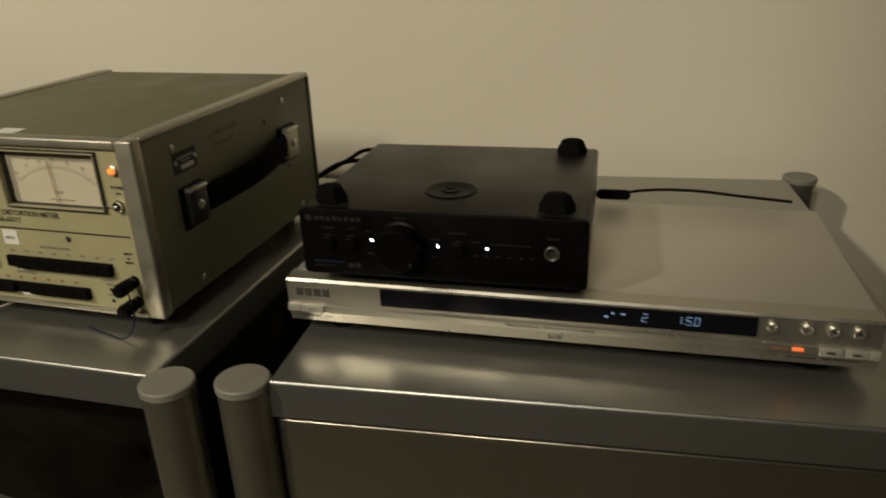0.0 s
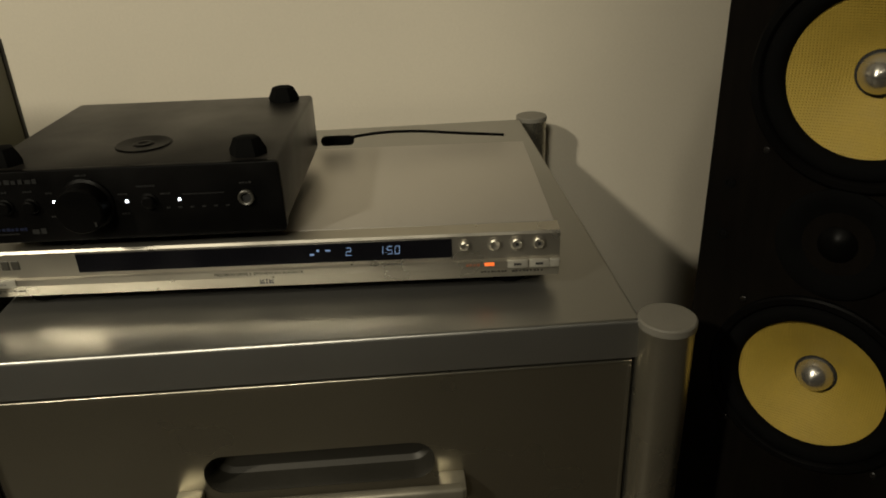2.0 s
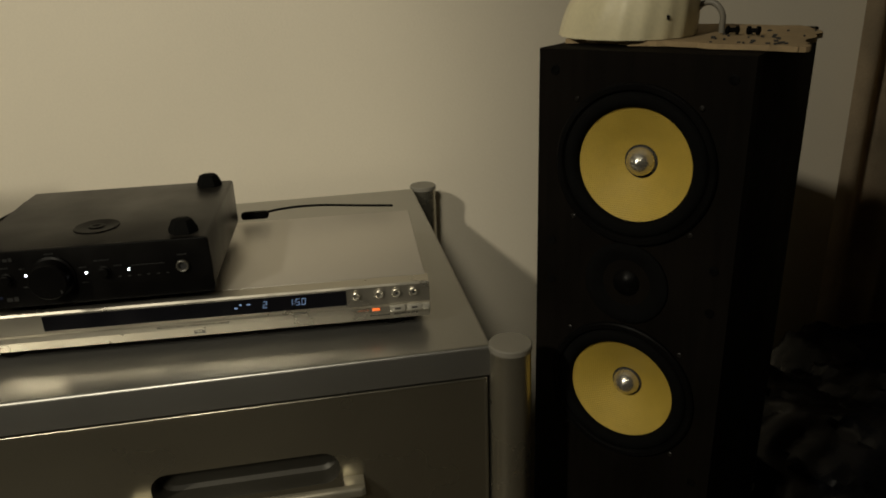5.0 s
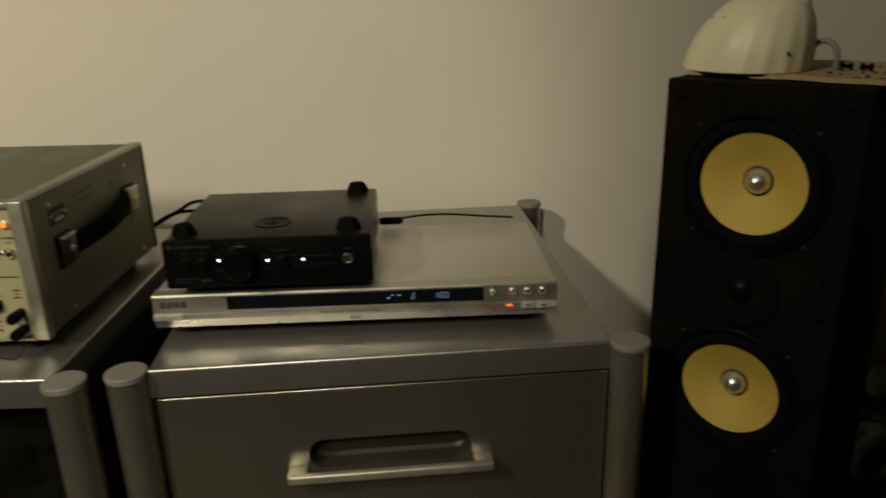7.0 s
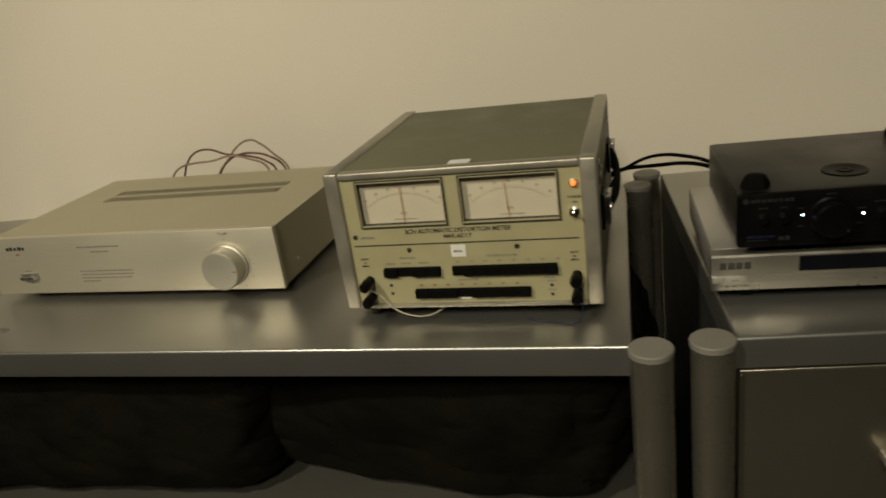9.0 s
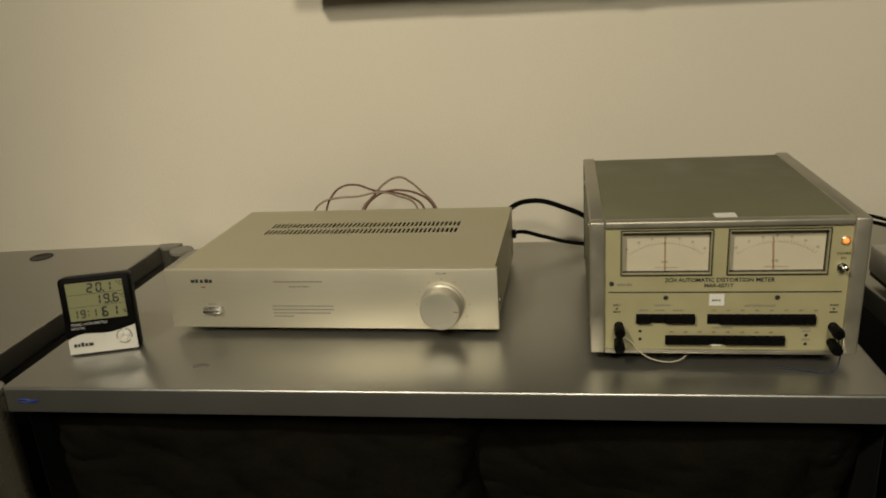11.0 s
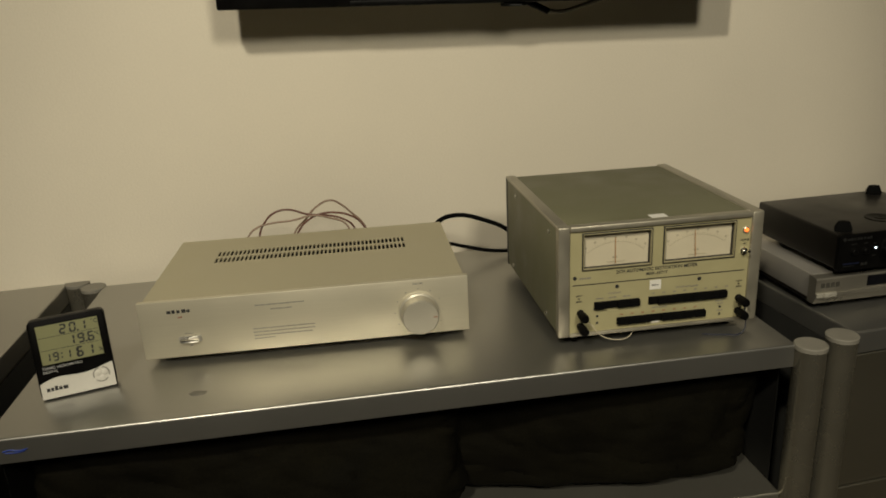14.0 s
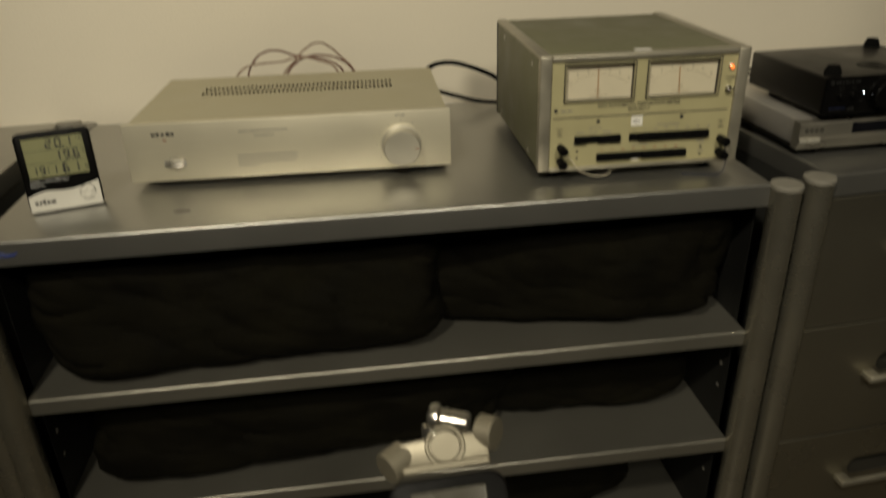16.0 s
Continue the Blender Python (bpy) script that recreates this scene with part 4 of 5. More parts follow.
# ---- thermometer ----
def thermometer():
    t = thing("thermo_hygrometer", pose(-0.5590, 1.1620, TOP, 0, 0, 12), "black and white digital thermo-hygrometer with an olive display", "thermometer")
    tilt = pose(0, 0, 0.001, -9)
    w, h = 0.0850, 0.0985
    part("body", prism(rounded(0, w, 0, h, 0.006), 0, 0.017, bevel=0.0012), M_BLACK, t, "black plastic body", tilt)
    # white lower cover with a wavy upper edge
    out = [(0.0015, 0.0015), (w - 0.0015, 0.0015), (w - 0.0015, 0.0330)]
    for i in range(13):
        s = i / 12
        out.append((w - 0.0015 - s * (w - 0.003), 0.0330 - 0.0105 * s + 0.0040 * math.sin((1 - s) * 2.2 * math.pi) * (0.3 + 0.7 * s) - 0.002))
    part("lower_cover", prism(out, -0.0016, 0.001), M_WHITEP, t, "white lower cover", tilt)
    part("display", box(0.0085, w - 0.0085, -0.0010, 0.001, 0.0430, h - 0.0075, 0.0004, 1), M_LCD, t, "olive liquid crystal display", tilt)
    L = lambda s, z, x, size, q=1.0: text(s, size, tilt @ pose(x, -0.0012, z, 90), M_INK, t, "display_digit", "RIGHT", q)
    digits("20.1", 0.0330, 0.0775, 0.0122, -0.0010, M_INK, t, tilt, 0.06, 0.62, 0.17)
    L("°C", 0.0860, 0.0765, 0.0072)
    digits("19.6", 0.0400, 0.0622, 0.0122, -0.0010, M_INK, t, tilt, 0.06, 0.62, 0.17)
    L("°C", 0.0700, 0.0775, 0.0072)
    digits("19:11", 0.0120, 0.0462, 0.0108, -0.0010, M_INK, t, tilt, 0.06, 0.58, 0.16)
    digits("61", 0.0465, 0.0455, 0.0130, -0.0010, M_INK, t, tilt, 0.06, 0.60, 0.17)
    L("%", 0.0500, 0.0765, 0.0065)
    ln = box(0.0095, w - 0.0095, -0.0012, -0.0008, 0.0760, 0.0765)
    box(0.0095, w - 0.0095, -0.0012, -0.0008, 0.0603, 0.0608, into=ln)
    part("display_line", ln, M_INK, t, "", tilt)
    text("TERMO HIGROMETRO", 0.0044, tilt @ pose(0.007, -0.0003, 0.0385, 90), M_PALEINK, t, align="LEFT")
    text("DIGITAL", 0.0044, tilt @ pose(0.007, -0.0003, 0.0338, 90), M_PALEINK, t, align="LEFT")
    bm = bmesh.new()
    for i, wd in enumerate((0.0042, 0.0036, 0.0040, 0.0042, 0.0058)):
        x = 0.0075 + (0, 0.0047, 0.0088, 0.0133, 0.0180)[i]
        box(x, x + wd - 0.0006, -0.0020, -0.0014, 0.0105, 0.0145 + (0.0015 if i == 2 else 0), into=bm)
    part("badge", bm, M_INK, t, "plain dark maker's mark", tilt)
    bm = bmesh.new()
    for i in range(3):
        for k in range(10):
            a = radians(120 * i + 15 + 90 * k / 9)
            q = bmesh.new()
            box(-0.0005, 0.0005, -0.0021, -0.0014, 0.0082, 0.0098, into=q)
            q.transform(Matrix.Translation((0.0690, 0, 0.0185)) @ Matrix.Rotation(a, 4, "Y"))
            merge(bm, q)
    part("button_ring", bm, M_GREYINK, t, "", tilt)
    for i in range(3):
        a = radians(120 * i + 60)
        part("button", lathe([(0.0038, 0), (0.0036, -0.0026), (0.0028, -0.0030), (0, -0.0030)], 20, "Y", (0.0690 + 0.0048 * math.sin(a), 0, 0.0185 + 0.0048 * math.cos(a))), M_WHITEP, t, "", tilt)
    stand = box(0.028, 0.060, 0.0, 0.0025, 0, 0.055, 0.0008, 1)
    part("stand", stand, M_BLACK, t, "", pose(0, 0.036, 0.0005, 14))
    return t


thermometer()


# ---- loudspeaker ----
def driver(parent, zc, r):
    """Woven cone in a black surround with a metal phase plug."""
    b = part("driver", lathe([(0.0715, 0.0), (0.0715, -0.0030), (0.0700, -0.0042), (0.0660, -0.0042), (0.0640, -0.0020), (0.0630, 0.002)], 64, "Y", (0, 0, zc), cap=False), M_BLACK, parent, "woven-cone driver in a black basket")
    pr = [(0.0640, 0.001)] + [(r + 0.0065 + 0.0062 * math.cos(a), -0.0005 - 0.0048 * math.sin(a)) for a in [math.pi * i / 10 for i in range(11)]] + [(r - 0.001, 0.0015)]
    part("surround", lathe(pr, 64, "Y", (0, 0, zc), cap=False), M_RUBBER, b, "black rubber roll surround")
    part("cone", lathe([(r + 0.001, 0.0008), (r * 0.85, 0.0050), (r * 0.6, 0.0115), (r * 0.42, 0.0160), (0.0150, 0.0190)], 64, "Y", (0, 0, zc), cap=False), M_KEVLAR, b, "yellow woven cone")
    part("voice_coil_gap", lathe([(0.0150, 0.0188), (0.0150, 0.0215), (0, 0.0215)], 32, "Y", (0, 0, zc)), M_INK, b)
    part("phase_plug", lathe([(0.0130, 0.0215), (0.0132, 0.0190), (0.0128, 0.0160), (0.0112, 0.0120), (0.0080, 0.0085), (0.0040, 0.0060), (0.0010, 0.0048), (0, 0.0046)], 40, "Y", (0, 0, zc)), M_PLUG, b, "bullet-shaped metal phase plug")
    for i in range(4):
        a = radians(45 + 90 * i)
        screw("screw", (0.0765 * math.cos(a), -0.0002, zc + 0.0765 * math.sin(a)), 0.0024, "Y", -1, b, M_BLACKM)


def loudspeaker():
    t = thing("loudspeaker", pose(1.0520, 1.0150, 0, 0, 0, -45), "black ash tower loudspeaker with two yellow woven cones", "loudspeaker")
    wl, wr, d, zt = 0.0915, 0.0915, 0.250, 1.058
    part("cabinet", box(-wl, wr, 0.0215, d, 0.03, zt, 0.0016, 2), M_ASH, t, "black ash veneered cabinet")
    rim = [[(0.0645 * math.cos(2 * math.pi * i / 56), z + 0.0645 * math.sin(2 * math.pi * i / 56)) for i in range(56)] for z in (0.962, 0.7385)]
    part("baffle", plate_with_holes((-wl, wr, 0.03, zt), rim, 0.0, 0.021), M_ASH, t, "black ash veneered front baffle")
    part("plinth", box(-wl - 0.012, wr + 0.012, -0.008, d + 0.008, 0.0, 0.03, 0.003, 2), M_BLACKM, t)
    driver(t, 0.962, 0.0515)
    driver(t, 0.7385, 0.0515)
    tw = part("tweeter", lathe([(0.039, 0), (0.039, -0.0025), (0.037, -0.0035), (0.030, -0.003), (0.020, 0.001), (0.0135, 0.004)], 48, "Y", (0, 0, 0.852), cap=False), M_RUBBER, t, "black tweeter plate")
    part("dome", lathe([(0.0136, 0.004), (0.0125, -0.0005), (0.008, -0.0048), (0.003, -0.0065), (0, -0.0068)], 32, "Y", (0, 0, 0.852)), M_BLACK, tw)
    for x in (-0.076, 0.076):
        for z in (1.040, 0.660, 0.880, 0.840):
            part("grille_hole", lathe([(0.0042, -0.0002), (0.0042, -0.0008), (0.0024, -0.0010), (0.0020, -0.0003), (0, -0.0003)], 16, "Y", (x, 0, z)), M_BLACK, t)
    return t


loudspeaker()
SPK = pose(1.0520, 1.0150, 1.058, 0, 0, -45)


def cardboard():
    random.seed(4)
    out = []
    base = [(-0.084, 0.040), (-0.05, 0.036), (0.0, 0.034), (0.05, 0.032), (0.100, 0.026), (0.121, 0.034), (0.112, 0.07), (0.110, 0.15), (0.085, 0.20), (0.0, 0.205), (-0.07, 0.20), (-0.086, 0.12)]
    for (ax, ay), (bx, by) in zip(base, base[1:] + base[:1]):
        for k in range(6):
            s = k / 6
            out.append((ax + (bx - ax) * s + random.uniform(-1, 1) * 0.0024, ay + (by - ay) * s + random.uniform(-1, 1) * 0.0024))
    bm = bmesh.new()
    levels = []
    for z in (0.0006, 0.0014, 0.0040, 0.0048):
        levels.append([bm.verts.new((x, y, z + 0.0005 * math.sin(x * 90) + (0.0007 * math.sin(i * 2.1) if 0.001 < z < 0.0045 else 0))) for i, (x, y) in enumerate(out)])
    for a, b in zip(levels, levels[1:]):
        for i in range(len(out)):
            bm.faces.new((a[i], a[(i + 1) % len(out)], b[(i + 1) % len(out)], b[i]))
    bm.faces.new(levels[-1])
    bm.faces.new(levels[0][::-1])
    return solid("cardboard_sheet", bm, M_CARD, "torn piece of brown corrugated cardboard on the loudspeaker", "cardboard", SPK)


cardboard()


def lamp_base():
    t = thing("desk_lamp", SPK @ pose(-0.040, 0.084, 0.0052), "aged cream plastic desk lamp base on torn cardboard", "lamp")
    bm = bmesh.new()
    seg, rows = 108, 14
    rings = []
    for j in range(rows + 1):
        s = j / rows * math.pi / 2
        k, h = math.cos(s) ** 1.0, math.sin(s)
        ring = []
        for i in range(seg):
            a = 2 * math.pi * i / seg
            cx = math.cos(a)
            rx = 0.068 if cx < 0 else 0.056
            kk = k if cx < 0 else k ** 0.7
            rib = 1 + 0.012 * math.cos(18 * a) * (1 - h)
            ring.append(bm.verts.new((rx * cx * kk * rib + 0.012 * h, 0.060 * math.sin(a) * k * rib, 0.078 * h)))
        rings.append(ring)
    for a, b in zip(rings, rings[1:]):
        for i in range(seg):
            bm.faces.new((a[i], a[(i + 1) % seg], b[(i + 1) % seg], b[i]))
    bm.faces.new(rings[0][::-1])
    bmesh.ops.remove_doubles(bm, verts=bm.verts, dist=1e-5)
    part("base_shell", bm, M_CREAM, t, "domed cream shell with worn chips")
    part("arm_socket", rod(0.010, 0.05, "Z", (0.040, 0.0, 0.045), 0.002), M_CREAM, t)
    part("arm", rod(0.005, 0.10, "Z", (0.040, 0.0, 0.09), 0.001), M_BLACK, t)
    for x, y, z in ((-0.0175, -0.0395, 0.050), (-0.036, -0.0235, 0.050), (0.045, -0.0385, 0.018)):
        part("chip", rod(0.0022, 0.002, "Y", (x, y, z), 0.0005, 8), M_BLACK, t)
    cord("power_cord", [(0.050, 0.012, 0.018), (0.062, 0.018, 0.027), (0.073, 0.018, 0.021), (0.075, 0.022, 0.001)], 0.0028, M_CAP, t, "grey power cord")
    return t


lamp_base()


def cable_clip(x, y, turn):
    bm = lathe([(0.0018, 0), (0.0038, 0.001), (0.0038, 0.003), (0.0020, 0.004), (0.0020, 0.008), (0.0038, 0.009), (0.0038, 0.011), (0.0018, 0.012)], 14, "X", (0, 0, 0.0039))
    return solid("rubber_grommet", bm, M_RUBBER, "small black rubber grommet on the cardboard", "grommet", SPK @ pose(x, y, 0.0052, 0, 0, turn), "grommets on the cardboard")


cable_clip(0.040, 0.098, 8)
cable_clip(0.058, 0.098, -6)


# ---- television ----
def television():
    t = thing("television", pose(-0.314, 1.495, 1.238, 0, 1.2, 0), "flat black television mounted on the wall", "television")
    w, h, d = 0.855, 0.51, 0.030
    part("housing", box(0, w, 0, d, 0, h, 0.004, 3), M_BLACK, t, "black plastic housing")
    part("screen", box(0.014, w - 0.014, -0.0008, 0.002, 0.022, h - 0.014), M_GLOSS, t, "dark glossy screen")
    part("lower_trim", box(0.20, w - 0.005, -0.0015, 0.006, 0.0005, 0.009, 0.001), M_BLACK, t, "thin black lower trim")
    part("rear_bulge", box(0.175, 0.735, d, d + 0.050, 0.002, h - 0.08, 0.008, 2), M_BLACKM, t, "black rear housing, narrower than the screen")
    part("wall_bracket", box(0.30, 0.56, d + 0.050, WALL_Y - 1.495 - 0.001, 0.13, 0.36, 0.002), M_BLACKM, t, "black steel wall bracket")
    pod = part("sensor_pod", box(0.452, 0.492, 0.004, 0.026, -0.006, 0.001, 0.003, 2), M_BLACK, t, "small sensor pod under the housing")
    part("pod_window", box(0.462, 0.482, 0.003, 0.006, -0.005, -0.003), M_DIMINK, pod)
    cord("cable", [(0.485, 0.052, 0.010), (0.520, 0.052, -0.004), (0.548, 0.056, -0.016)], 0.0055, M_BLACK, t, "black plug cable slanting down")
    cord("plug_lead", [(0.546, 0.056, -0.015), (0.575, 0.058, -0.017), (0.605, 0.058, -0.010), (0.66, 0.056, 0.006)], 0.0035, M_CAP, t, "grey lead from the plug")
    return t


television()


def specks():
    """Dark punched marks on the cardboard."""
    random.seed(9)
    bm = bmesh.new()
    for i in range(34):
        x, y = random.uniform(0.03, 0.105), random.uniform(0.036, 0.15)
        r = random.uniform(0.0008, 0.0019)
        box(x - r, x + r, y - r * 0.7, y + r * 0.7, 0.0046, 0.0060, 0.0003, 1, into=bm)
    return solid("cardboard_marks", bm, M_INK, "dark specks scattered on the cardboard", "specks", SPK, kind="stuff")


specks()


# ---- leads behind the devices ----
WIRES = (
    (M_TAN, 1.492, ((-0.318, 0.050), (-0.313, 0.082), (-0.297, 0.096), (-0.272, 0.101), (-0.240, 0.102), (-0.206, 0.107), (-0.178, 0.100), (-0.150, 0.084), (-0.146, 0.050))),
    (M_COPPER, 1.497, ((-0.298, 0.050), (-0.294, 0.084), (-0.283, 0.104), (-0.267, 0.117), (-0.245, 0.120), (-0.214, 0.109), (-0.175, 0.102), (-0.153, 0.093), (-0.139, 0.080), (-0.134, 0.050))),
    (M_TAN, 1.503, ((-0.250, 0.050), (-0.234, 0.083), (-0.217, 0.099), (-0.198, 0.118), (-0.173, 0.127), (-0.156, 0.118), (-0.139, 0.101), (-0.122, 0.082), (-0.110, 0.050))),
    (M_COPPER, 1.495, ((-0.244, 0.050), (-0.229, 0.084), (-0.210, 0.101), (-0.194, 0.107), (-0.174, 0.108), (-0.144, 0.100), (-0.124, 0.083), (-0.114, 0.050))),
)
for material, yy, line in WIRES:
    last = len(line) - 1
    wire = cord("speaker_wire", [(x, yy - (0.012 if i in (0, last) else 0), TOP + z) for i, (x, z) in enumerate(line)],
         0.0017, material, None, "twisted red-brown speaker wire looping behind the amplifier", "wire")
    tagged(wire, group="speaker wires behind the amplifier")
cord("mains_lead", [(-0.012, 1.450, TOP + 0.064), (0.002, 1.466, TOP + 0.079), (0.034, 1.476, TOP + 0.085), (0.080, 1.468, TOP + 0.075), (0.130, 1.46, TOP + 0.048), (0.16, 1.47, TOP + 0.006)], 0.0040, M_RUBBER, None, "thick black mains lead behind the amplifier", "cable")
cord("signal_lead", [(-0.008, 1.450, TOP + 0.036), (0.012, 1.462, TOP + 0.040), (0.045, 1.468, TOP + 0.030), (0.090, 1.472, TOP + 0.016), (0.15, 1.485, TOP + 0.004)], 0.0032, M_RUBBER, None, "black signal lead behind the amplifier", "cable")
cord("signal_lead", [(0.33, 1.43, TOP + 0.012), (0.395, 1.42, TOP + 0.050), (0.430, 1.39, TOP + 0.072), (0.470, 1.35, TOP + 0.078), (0.500, 1.29, TOP + 0.078)], 0.0024, M_RUBBER, None, "thin black lead arching to the headphone amplifier", "cable")
cord("signal_lead", [(0.33, 1.45, TOP + 0.010), (0.385, 1.43, TOP + 0.044), (0.430, 1.40, TOP + 0.056), (0.475, 1.36, TOP + 0.066), (0.510, 1.29, TOP + 0.068)], 0.0028, M_RUBBER, None, "black lead running to the headphone amplifier", "cable")
cord("usb_lead", [(0.708, 1.288, TOP + 0.0610), (0.735, 1.294, TOP + 0.0635), (0.775, 1.297, TOP + 0.0635), (0.825, 1.300, TOP + 0.0580), (0.870, 1.300, TOP + 0.0537)], 0.0015, M_RUBBER, None, "thin grey-black lead along the back of the disc player", "cable")


# ---- cloth bags on the shelves ----
def bag(m, w, d, h, seed, label, material=None, rough=0.10, name="cloth_bag"):
    """A slumped, creased bag: boxy, with sagging faces and sharp folds."""
    bm = bmesh.new()
    bmesh.ops.create_cube(bm, size=1)
    bmesh.ops.subdivide_edges(bm, edges=list(bm.edges), cuts=46, use_grid_fill=True)
    for v in bm.verts:
        x, y, z = v.co * 2
        k = (abs(x) ** 7 + abs(y) ** 7 + abs(z) ** 7) ** (1 / 7)
        p = Vector((x, y, z)) / max(k, 1e-6)
        q = Vector((p.x * 1.3 * w / 0.4 + seed * 7.1, p.y * 1.2 + seed, p.z * 0.8))
        fold = noise.noise(q) * rough + noise.noise(q * 2.1) * rough * 0.35
        slant = Vector((p.x * 2.6 * w / 0.4 + p.z * 1.4 + seed * 3.3, p.y * 2.2 + seed, p.z * 1.1 - p.x * 0.9))
        crease = (1 - min(abs(noise.noise(slant)) * 4.5, 1)) ** 2 * rough * 0.20
        crease += (1 - min(abs(noise.noise(slant * 1.9 + Vector((5, 1, seed)))) * 5.5, 1)) ** 2 * rough * 0.10
        fold += noise.noise(slant * 3.1) * rough * 0.12
        sag = 0.14 * noise.noise(Vector((p.x * 1.5 + seed * 3, 0, seed)))
        g = 1 + fold - crease
        zz = (p.z * 0.5 + 0.5) * (1 + sag + 0.5 * fold - 0.4 * crease)
        lean = 1 - 0.10 * (p.z * 0.5 + 0.5) ** 2
        v.co = Vector((p.x * w / 2 * g, p.y * d / 2 * g * lean, max(zz, 0) * h))
    return solid(name, bm, material or M_BAG, label, "bag", m, "cloth bags on the shelves" if name == "cloth_bag" else "")


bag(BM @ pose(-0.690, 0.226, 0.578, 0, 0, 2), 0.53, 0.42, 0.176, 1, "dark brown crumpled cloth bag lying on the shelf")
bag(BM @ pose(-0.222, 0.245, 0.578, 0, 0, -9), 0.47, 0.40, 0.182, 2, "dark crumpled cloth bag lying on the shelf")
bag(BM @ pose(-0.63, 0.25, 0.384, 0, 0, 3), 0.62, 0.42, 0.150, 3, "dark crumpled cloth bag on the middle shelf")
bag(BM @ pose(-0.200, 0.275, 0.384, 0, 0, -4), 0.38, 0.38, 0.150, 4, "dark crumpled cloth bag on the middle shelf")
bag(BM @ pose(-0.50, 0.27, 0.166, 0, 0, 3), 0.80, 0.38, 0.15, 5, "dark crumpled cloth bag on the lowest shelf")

# ---- marks on the shelf unit ----
SU = BM @ pose(-0.972, 0, 0)
ink = thing("ink_scribble", SU, "small blue ink scribble on the shelf front edge", "marking")
cord("stroke", [(0.020, -0.0004, TOP - 0.016), (0.028, -0.0004, TOP - 0.0145), (0.036, -0.0004, TOP - 0.0165), (0.046, -0.0004, TOP - 0.015)], 0.0009, M_INKBLUE, ink)
cord("stroke", [(0.022, -0.0004, TOP - 0.018), (0.034, -0.0004, TOP - 0.0185), (0.043, -0.0004, TOP - 0.0175)], 0.0007, M_INKBLUE, ink)
random.seed(12)
for sx, sy, sr in ((0.224, 0.055, 0.0085),):
    pts = [(sr * 1.3 * math.cos(a) * k, sr * 0.8 * math.sin(a) * k) for a, k in [(2 * math.pi * i / 22, random.uniform(0.8, 1.15)) for i in range(22)]]
    bm = bmesh.new()
    low, high = [[bm.verts.new((x * f, y * f, z)) for x, y in pts] for z, f in ((0.0001, 1), (0.0006, 0.9))]
    for i in range(22):
        bm.faces.new((low[i], low[(i + 1) % 22], high[(i + 1) % 22], high[i]))
    bm.faces.new(high)
    bm.faces.new(low[::-1])
    bmesh.ops.recalc_face_normals(bm, faces=bm.faces)
    solid("dried_stain", bm, M_STAIN, "dull grey dried stain on the steel shelf top", "stain", SU @ pose(sx, sy, TOP))

# ---- the neighbouring cabinet ----
CM = BM @ pose(-1.040, 0.02, 0)


def side_cabinet():
    t = thing("side_cabinet", CM @ pose(-0.60, 0, 0), "silver-grey steel cabinet beside the shelf unit", "cabinet")
    w, d = 0.60, 0.50
    top_panel(t, w, d)
    for x in (-0.016, w + 0.016):
        for y in (0, d):
            post(t, x, y - 0.004, TOP + 0.001)
    part("door", box(0.003, w - 0.003, 0.003, 0.022, 0.06, TOP - 0.034, 0.002, 2), M_DRAWER, t)
    for x in (0, w - 0.002):
        part("side_panel", box(x, x + 0.002, 0.024, d - 0.006, 0.05, TOP - 0.034), M_STEELSHADE, t)
    part("cable_hole", lathe([(0.020, 0.0004), (0.019, 0.0012), (0.017, 0.0012), (0.016, 0.0006), (0, 0.0005)], 32, "Z", (w - 0.205, 0.44, TOP)), M_INK, t, "black cable hole ring")
    return t


side_cabinet()

# ---- black heap and curtain beside the loudspeaker ----
bag(pose(1.62, 1.30, 0, 0, 0, 20), 0.62, 0.52, 0.50, 7, "large crumpled black plastic bag heaped on the floor", M_BAGB, 0.22, "plastic_bag")


def curtain():
    bm = bmesh.new()
    n, zs = 90, (0.06, 0.5, 0.8, 1.1, 1.6, 2.42)
    cols = []
    for i in range(n + 1):
        s = i / n
        col = []
        for z in zs:
            g = -0.015 * math.sin(s * 40 + 0.4 * math.sin(z * 3)) - 0.008 * math.sin(s * 21.0 + z)
            col.append(bm.verts.new((1.69 + 0.55 * s, 1.566 - 0.02 * s + g, z)))
        cols.append(col)
    for a, b in zip(cols, cols[1:]):
        for k in range(len(zs) - 1):
            bm.faces.new((a[k], b[k], b[k + 1], a[k + 1]))
    bmesh.ops.solidify(bm, geom=list(bm.faces), thickness=0.002)
    t = thing("curtain", pose(0, 0, 0), "brown hanging cloth curtain in loose folds", "curtain")
    part("cloth", bm, M_CURTAIN, t)
    part("curtain_rail", rod(0.012, 0.68, "X", (1.68, 1.560, 2.425), 0.002), M_DULL, t)
    for x in (1.70, 2.30):
        part("bracket", box(x, x + 0.02, 1.55, WALL_Y - 0.001, 2.418, 2.434), M_DULL, t)
    return t


curtain()


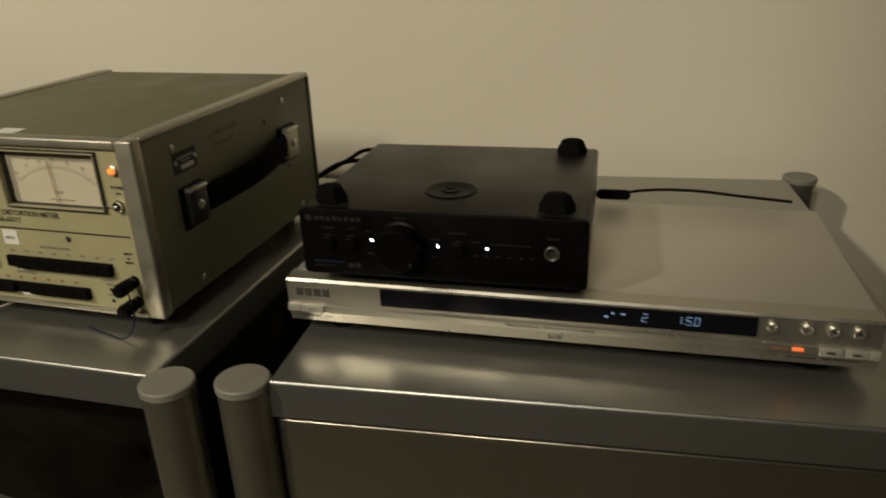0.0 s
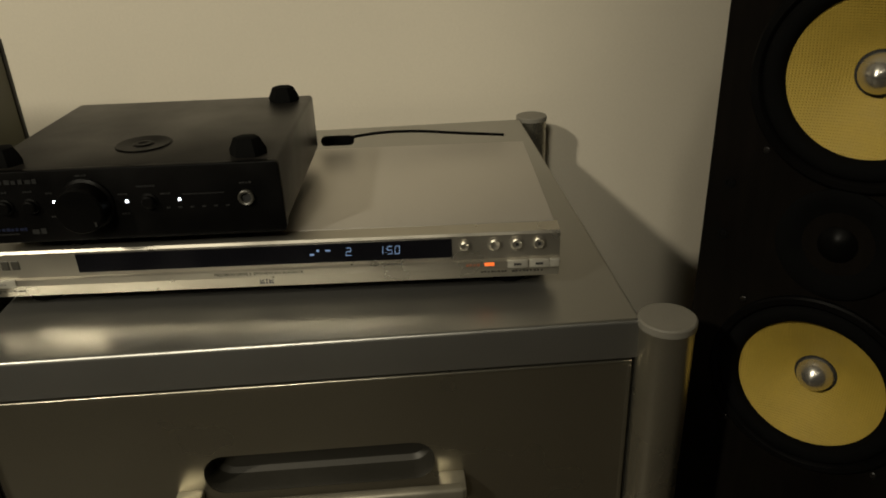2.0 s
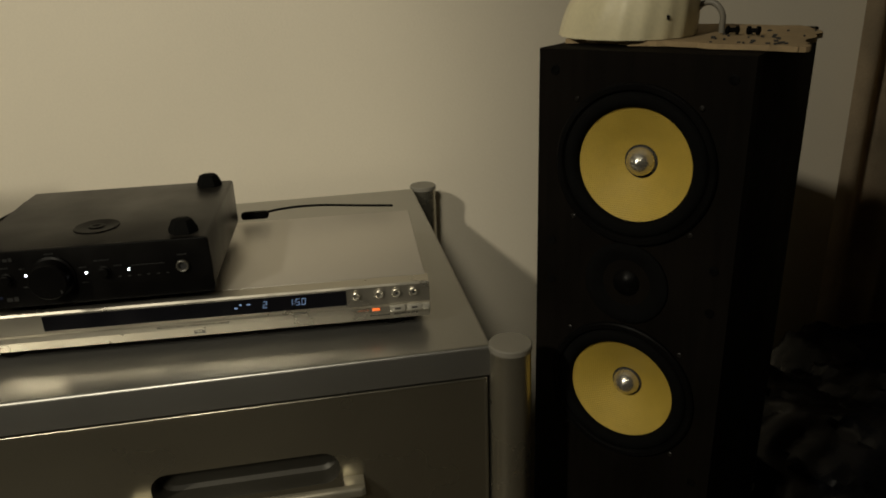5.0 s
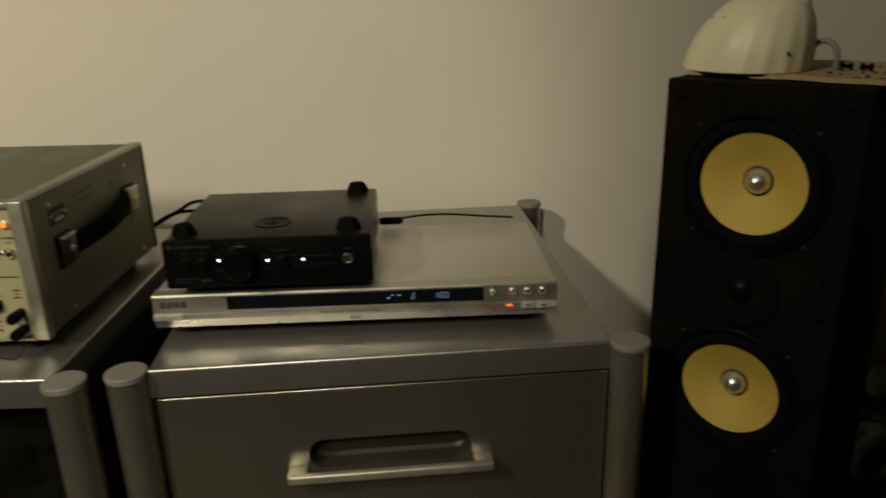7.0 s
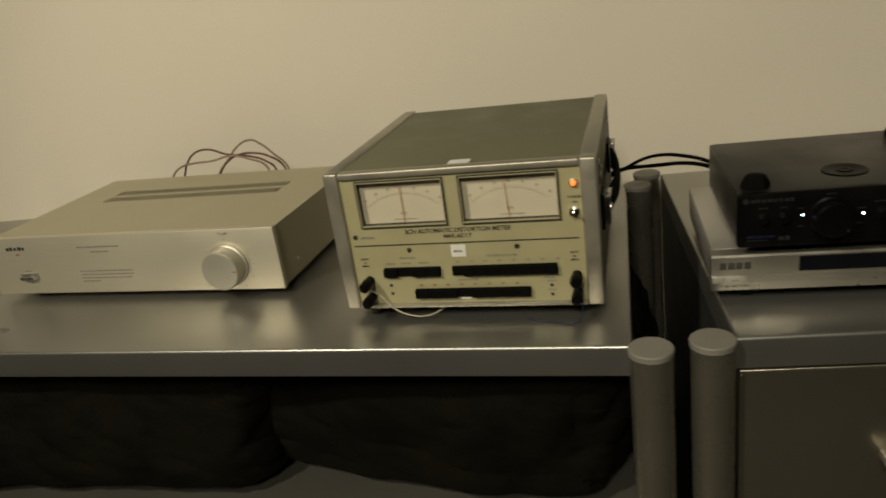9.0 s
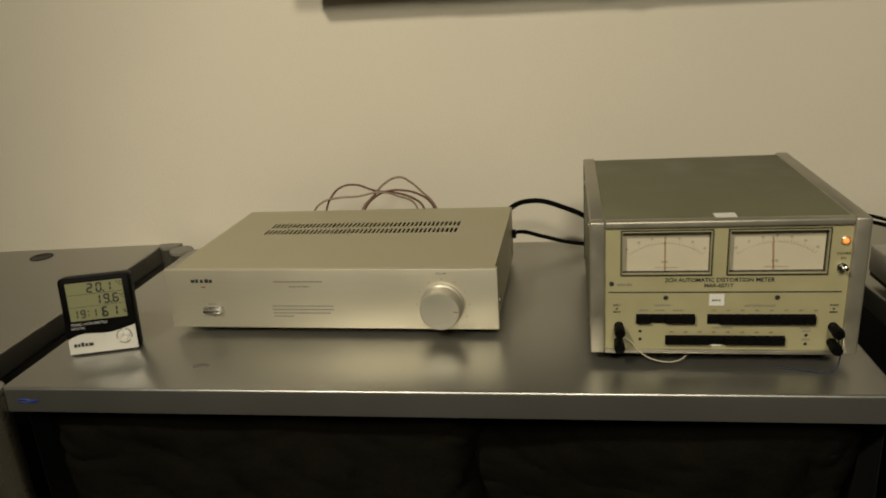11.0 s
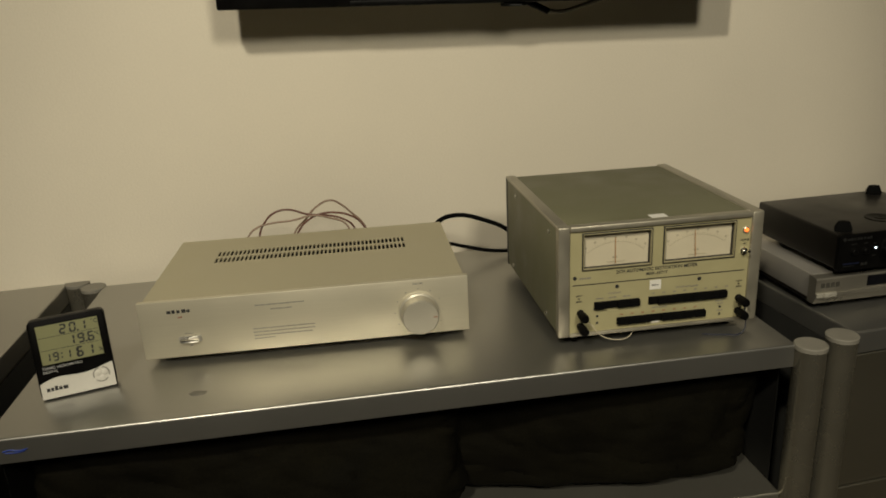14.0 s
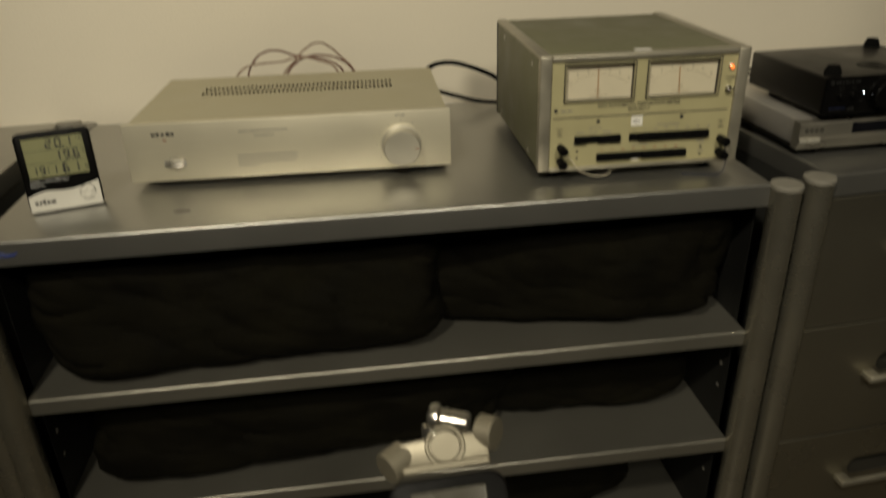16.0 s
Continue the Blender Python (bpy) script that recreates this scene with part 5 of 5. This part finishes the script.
# ---- clamp stand before the shelves ----
def clamp_stand():
    t = thing("clamp_stand", pose(-0.1525, 0.604, 0.822, 0, 0, -10), "silver swivel clamp with chrome joint on a small black screen", "stand")
    v = pose(0, 0, 0, -41) @ pose(0, 0, 0, 0, -6, 0)
    bk = part("bracket", prism([(-0.0290, -0.0145), (0.0290, -0.0145), (0.0290, 0.0060), (0.0200, 0.0068), (-0.0130, 0.0068), (-0.0290, 0.0055)], -0.006, 0.014, bevel=0.0016), M_SATIN, t, "satin silver clamp bracket", v)
    part("lip", box(-0.0290, 0.0290, -0.0090, 0.003, -0.0148, -0.0090, 0.0024, 4), M_SATIN, bk)
    part("button", lathe([(0.0096, -0.004), (0.0096, -0.0082), (0.0092, -0.0086), (0.0, -0.0086)], 40, "Y", (0.001, 0, 0.0005)), M_SATIN, bk, "flat round satin push button")
    part("button_ring", lathe([(0.0102, -0.0058), (0.0104, -0.0068), (0.0114, -0.0074), (0.0124, -0.0074), (0.0132, -0.0068), (0.0134, -0.0058)], 40, "Y", (0.001, 0, 0.0005), cap=False), M_SATIN, bk, "raised ring round the button")
    part("joint_seat", rod(0.0075, 0.012, "Z", (-0.006, 0.004, 0.004), 0.0015, 28), M_JOINT, bk, "short chrome seat under the joint")
    q = v @ pose(-0.0040, 0.003, 0.0195, 0, 18.7, -8)
    j = part("joint", lathe([(0.0070, -0.0035), (0.0092, -0.0022), (0.0098, 0.0), (0.0098, 0.0035), (0.0086, 0.0050), (0.0072, 0.0056), (0.0072, 0.0070), (0.0082, 0.0076), (0.0082, 0.0092), (0.0072, 0.0098), (0.0072, 0.0110), (0.0080, 0.0116), (0.0080, 0.0232), (0.0070, 0.0245)], 40, "X", (0, 0, 0)), M_JOINT, t, "polished chrome swivel joint", q)
    part("ear", rod(0.0112, 0.0125, "X", (0, 0, 0), 0.0008, 44), M_SATIN, t, "round satin end cap", v @ pose(0.0250, 0.0040, 0.0072, 0, 18, -30))
    part("ear", rod(0.0108, 0.0165, "X", (0, 0, 0), 0.0008, 44), M_SATIN, t, "round satin end cap", v @ pose(-0.0385, -0.0035, -0.0088, 0, -26, 30))
    sc = part("screen_housing", prism(rounded(-0.0395, 0.0365, -0.088, -0.0175, 0.012), -0.018, -0.0105, bevel=0.002), M_BLACK, t, "black rounded screen housing", v)
    part("screen", box(-0.0245, 0.0230, -0.0190, -0.017, -0.078, -0.0255, 0.0006, 1), M_SCREEN, sc, "small dark screen")
    part("pole", rod(0.009, 0.755, "Z", (0, -0.030, -0.822 + 0.012), 0.001), M_BLACKM, t)
    part("foot_plate", lathe([(0.10, -0.822), (0.10, -0.814), (0.094, -0.810), (0, -0.808)], 40, "Z", (0, -0.030, 0)), M_BLACKM, t)
    return t


clamp_stand()
